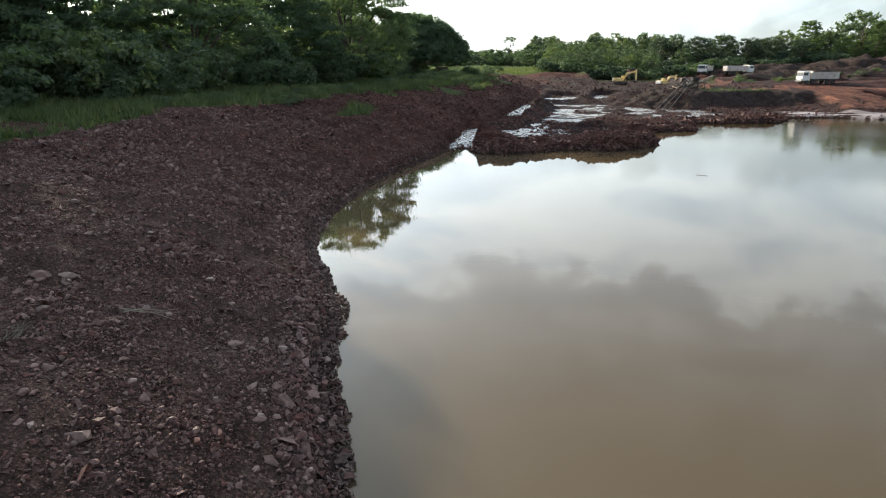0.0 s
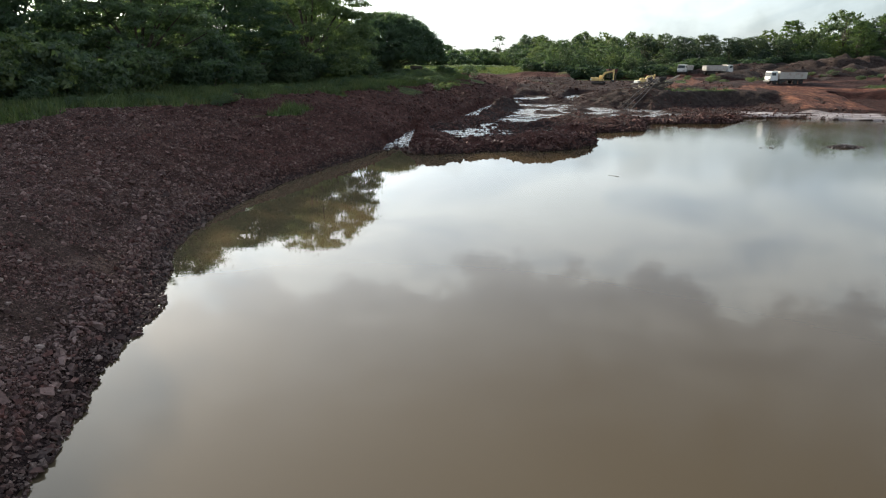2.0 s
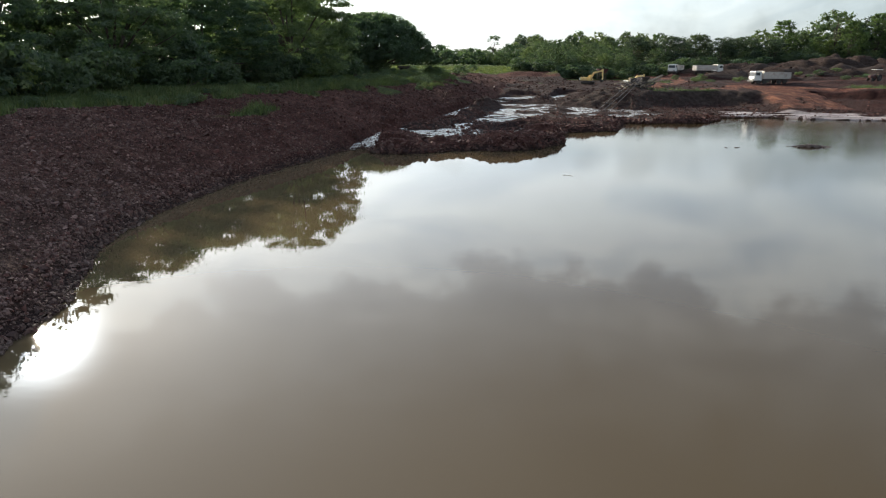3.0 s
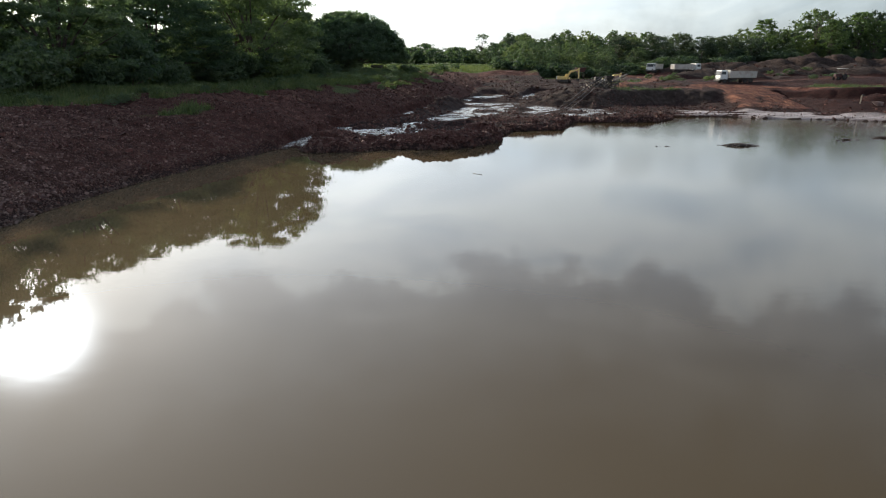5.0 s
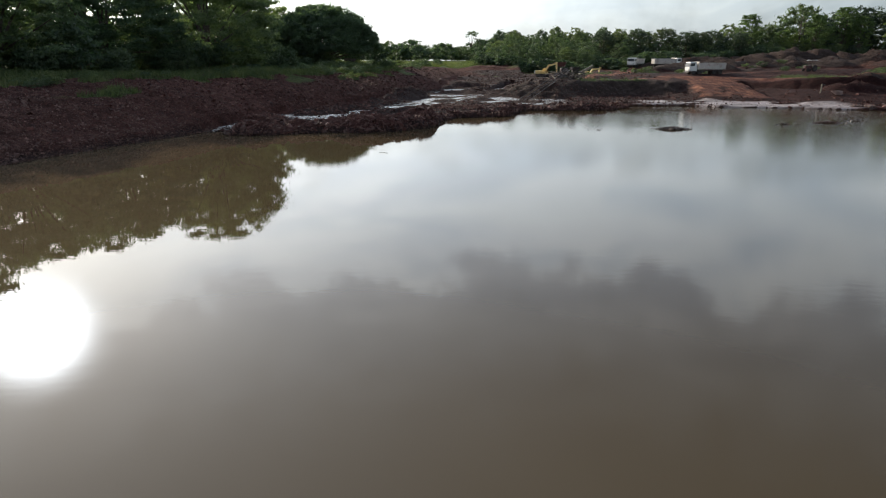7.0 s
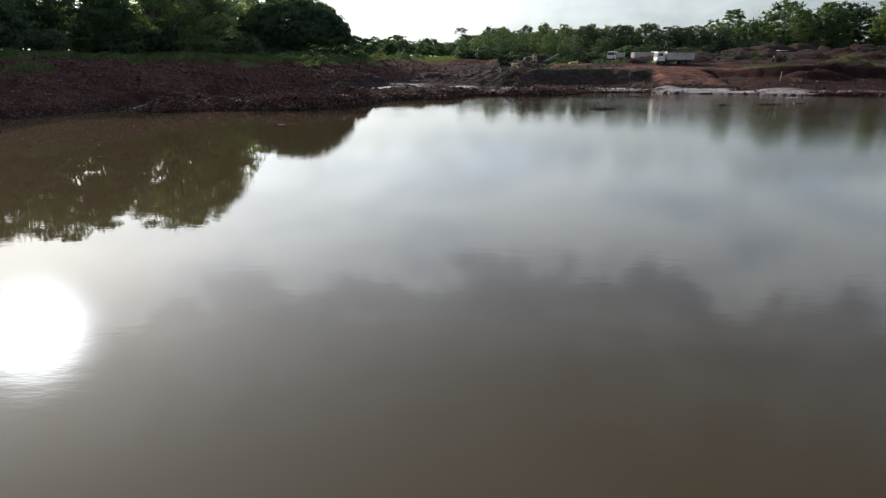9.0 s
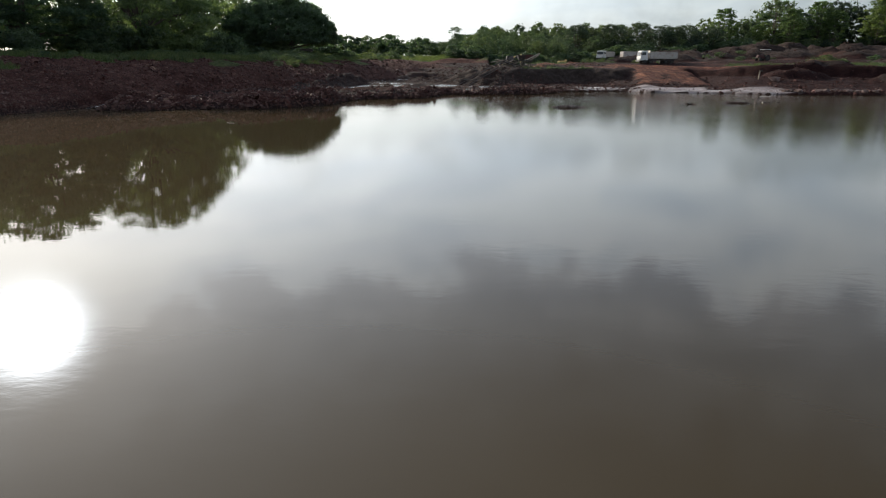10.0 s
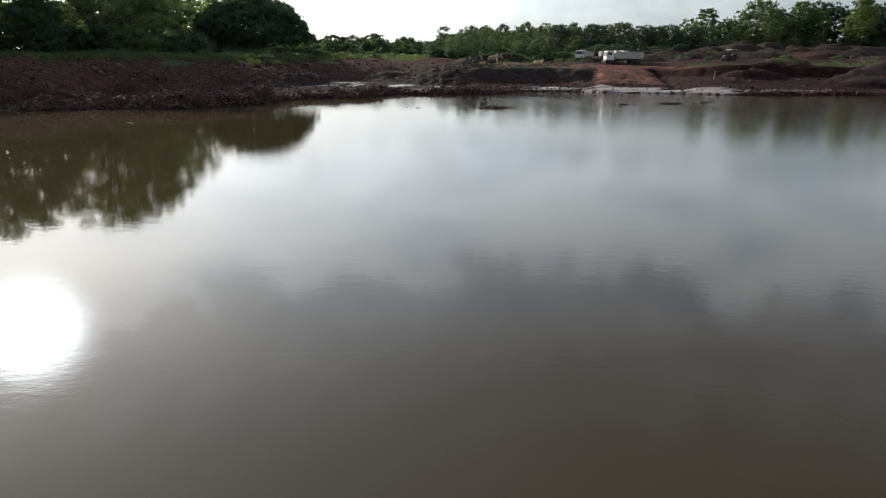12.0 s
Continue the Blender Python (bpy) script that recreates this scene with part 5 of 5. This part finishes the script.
def pole_chute(label, a, b, seed):
    """A long chute of lashed poles and planks from a down to b."""
    rng = np.random.default_rng(seed)
    t = tagged(new("pole_chute"), label, "chute")
    a, b = Vector(a), Vector(b)
    way = (b - a).normalized()
    side = way.cross(Vector((0, 0, 1))).normalized()
    for k, off in enumerate((-0.9, -0.1, 0.7)):
        bm = bmesh.new()
        p = a + side * off * 0.7 - way * rng.uniform(0, 1.5) + Vector((0, 0, rng.uniform(0, 0.3)))
        q = b + side * off * rng.uniform(1.0, 1.6) + way * rng.uniform(-2.5, 1.0)
        m = p.lerp(q, 0.5) + Vector((0, 0, rng.uniform(-0.2, 0.15)))
        tube(bm, p, m, 0.07, 0.065, 7)
        tube(bm, m, q, 0.065, 0.05, 7)
        part("pole", bm, M_WET, t)
    for k in range(5):
        bm = bmesh.new()
        c = a.lerp(b, 0.08 + 0.19 * k)
        w = 0.9 + 0.09 * k
        tube(bm, c - side * w + Vector((0, 0, 0.12)), c + side * w + Vector((0, 0, 0.2)), 0.05, 0.05, 6)
        part("crossbar", bm, M_STEEL, t)
    for k in range(3):
        c = a.lerp(b, 0.15 + 0.27 * k)
        bm = bmesh.new()
        g = ground_z(c.x + side.x, c.y + side.y)
        tube(bm, (c.x + side.x, c.y + side.y, min(g, c.z) - 0.4), c + side * 0.9, 0.06, 0.06, 6)
        part("prop", bm, M_BARK, t)
    return t


def scrap_heap(label, x, y, rx, ry, h, n, seed):
    """Broken poles and boards thrown over one another."""
    rng = np.random.default_rng(seed)
    t = tagged(new("scrap_heap"), label, "heap")
    z = ground_z(x, y)
    t.location = (x, y, z)
    for k in range(n):
        px, py = rng.normal(0, rx * 0.45), rng.normal(0, ry * 0.45)
        g = ground_z(x + px, y + py) - z
        c = Vector((px, py, g + rng.uniform(0.05, 1.0) * h * max(0.15, 1 - (px / rx) ** 2 - (py / ry) ** 2)))
        a, up, half = rng.uniform(0, 6.283), rng.uniform(-0.55, 0.55), rng.uniform(0.5, 1.9)
        d = Vector((math.cos(a) * math.cos(up), math.sin(a) * math.cos(up), math.sin(up))) * half
        bm = bmesh.new()
        if k % 3:
            tube(bm, c - d, c + d, rng.uniform(0.05, 0.11), 0.05, 6)
        else:
            box(bm, c, (half * 1.6, rng.uniform(0.3, 0.7), 0.08), 0.01, (rng.uniform(-25, 25), rng.uniform(-25, 25), math.degrees(a)))
        part("pole" if k % 3 else "board", bm, (M_WET, M_BARK, M_STEEL, M_WOOD)[k % 4 if k % 12 else 3], t)
    return t


def above(x, y, h):
    return (x, y, ground_z(x, y) + h)


scrap_heap("tangled heap of broken poles and boards on the mound", 45.5, 126.5, 3.4, 2.6, 1.5, 46, 73)
pole_chute("long chute of dark poles running down the mud mound", above(46.0, 127.0, 1.7), above(35.5, 109.5, 0.2), 71)

on_ground(feed_bin("rusty red steel feed bin before the woods"), 59.0, 222, 10, 0.0, 0.9)


def hut(label):
    t = tagged(new("hut"), label, "hut")
    for x in (-1.2, 1.2):
        for y in (-1.0, 1.0):
            bm = bmesh.new()
            tube(bm, (x, y, -0.3), (x, y, 1.9), 0.07, 0.07, 6)
            part("post", bm, M_WOOD, t)
    bm = bmesh.new()
    box(bm, (0, 1.0, 0.9), (2.5, 0.08, 1.8), 0.01)
    box(bm, (-1.2, 0, 0.9), (0.08, 2.0, 1.8), 0.01)
    part("wall", bm, M_THATCH, t)
    for sg in (-1, 1):
        bm = bmesh.new()
        box(bm, (0, sg * 0.72, 2.05), (3.2, 1.6, 0.1), 0.02, (-sg * 18, 0, 0))
        part("roof", bm, M_THATCH, t)
    return t


on_ground(hut("small dark open hut under the dome-shaped tree"), -6.0, 168, 10)


# ---- small things ----
def plank(label, a, b, w, mat):
    a, b = Vector(a), Vector(b)
    t = tagged(new("floating_plank"), label, "plank")
    bm = bmesh.new()
    box(bm, (0, 0, 0), ((b - a).length, w, 0.02), 0.006)
    part("board", bm, mat, t)
    t.matrix_basis = Matrix.Translation((a + b) / 2) @ (b - a).to_track_quat("X", "Z").to_matrix().to_4x4()
    return t


M_PALE = plain("bleached_wood", (0.5, 0.47, 0.42), 0.8)
plank("pale bleached plank floating on the pond", (18.45, 44.05, 0.015), (19.15, 43.6, 0.015), 0.045, M_PALE)
plank("pale thin board lying at the far water edge", (76.4, 85.6, 0.03), (78.0, 85.7, 0.03), 0.2, M_PALE)


def single_stone(name, x, y, s, label, group, zoff=0.0, mesh=None, flat=1.0):
    ob = tagged(new(name, mesh or stone_mesh(int(abs(x * 7 + y * 13)))), label, "rock", group)
    ob.matrix_basis = pose(x, y, max(ground_z(x, y), -0.12) + zoff, 0, 0, (x * 37) % 360) @ Matrix.Diagonal((s * 1.3, s, s * 0.8 * flat, 1))
    return ob


wet_rock = stone_mesh(77)
wet_rock.materials.clear()
wet_rock.materials.append(M_WET)
for x, y, s in ((37.5, 61.1, 0.35), (37.9, 61.2, 0.22), (38.6, 61.1, 0.4), (38.9, 61.3, 0.25), (55.4, 65.7, 0.35), (57.2, 67.0, 0.3), (59.7, 67.7, 0.5), (60.4, 67.9, 0.35),
                (62.1, 68.4, 0.45), (62.6, 68.7, 0.3), (69.6, 71.3, 0.5), (73.2, 75.6, 0.45), (71.6, 74.0, 0.4)):
    single_stone("rock", x, y, s, "dark wet rock standing out of the pond", "rocks in the pond", 0.08, wet_rock)


def islet_stones():
    rng = np.random.default_rng(41)
    x = np.concatenate([rng.normal(46.4, 1.35, 420), rng.normal(66.5, 1.6, 80), rng.normal(70.6, 1.1, 60)])
    y = np.concatenate([rng.normal(62.2, 0.5, 420), 70.2 + rng.normal(0, 0.25, 80), 72.4 + rng.normal(0, 0.25, 60)])
    s = np.clip(np.exp(rng.normal(math.log(0.095), 0.4, 560)), 0.05, 0.2)
    return rubble("islet_rubble", 42, x, y, s, "dark broken stones on low islets in the pond", M_WET)


islet_stones()


def shore_boulders():
    rng = np.random.default_rng(51)
    meshes = [stone_mesh(200 + i) for i in range(6)]
    for me in meshes:
        me.materials.clear()
        me.materials.append(M_BOULDER)
    for i in range(64):
        x, y = (rng.normal(94, 1.8), rng.normal(94.2, 1.0)) if i < 46 else (rng.uniform(83, 92), rng.normal(93, 0.6))
        single_stone("boulder", x, y, rng.uniform(0.35, 0.95), "dark reddish broken boulder heaped on the far shore", "boulders on the far shore", 0.1, meshes[i % 6])


shore_boulders()


def dry_branch(label, x, y, turn, n, length, mat, seed):
    rng = np.random.default_rng(seed)
    t = tagged(new("dry_branch"), label, "branch")
    bm = bmesh.new()
    for i in range(n):
        a = rng.uniform(-0.35, 0.35)
        p = Vector((rng.uniform(-0.1, 0.3) * length, rng.uniform(-0.15, 0.15), 0.06))
        for k in range(3):
            q = p + Vector((math.cos(a), math.sin(a), rng.uniform(-0.12, 0.22))) * length * 0.28
            q.z = max(q.z, 0.03)
            tube(bm, p, q, 0.014 * (1 - 0.25 * k), 0.011 * (1 - 0.25 * k), 5)
            p, a = q, a + rng.uniform(-0.5, 0.5)
    part("twigs", bm, mat, t)
    z = ground_z(x, y)
    dx = (ground_z(x + 0.5, y) - ground_z(x - 0.5, y))
    t.matrix_basis = pose(x, y, z + 0.05, 0, -math.degrees(math.atan(dx)) * math.cos(radians(turn)), turn)
    return t


M_TWIG = plain("dry_twig", (0.24, 0.2, 0.15), 0.9)
dry_branch("thin dry branch lying on the stony bank", -5.7, 10.7, 40, 3, 1.4, M_TWIG, 3)
dry_branch("small pile of dry twigs on the bank", -6.4, 8.6, 100, 9, 0.7, M_BARK, 4)
dry_branch("pale driftwood branch on the rubble bar", 16.8, 70.0, 20, 5, 2.2, M_PALE, 5)
dry_branch("pale log on the mud flat by the stream", 28.5, 166.0, -20, 4, 5.0, M_PALE, 6)


def marker_post(label):
    t = tagged(new("standpipe"), label, "pipe")
    bm = bmesh.new()
    tube(bm, (0, 0, -0.3), (0.1, 0, 1.5), 0.1, 0.09, 10)
    part("pipe", bm, M_WOOD, t)
    bm = bmesh.new()
    tube(bm, (0.08, 0, 1.5), (0.5, -0.2, 1.35), 0.1, 0.1, 10)
    part("elbow", bm, M_STEEL, t)
    return t


on_ground(marker_post("short pale standpipe at the foot of the bank"), 85.7, 106.5, 0)
single_stone("pale_slab", 87.4, 104.5, 1.7, "large pale broken slab at the foot of the bank", "", 0.25)

loose_stones()
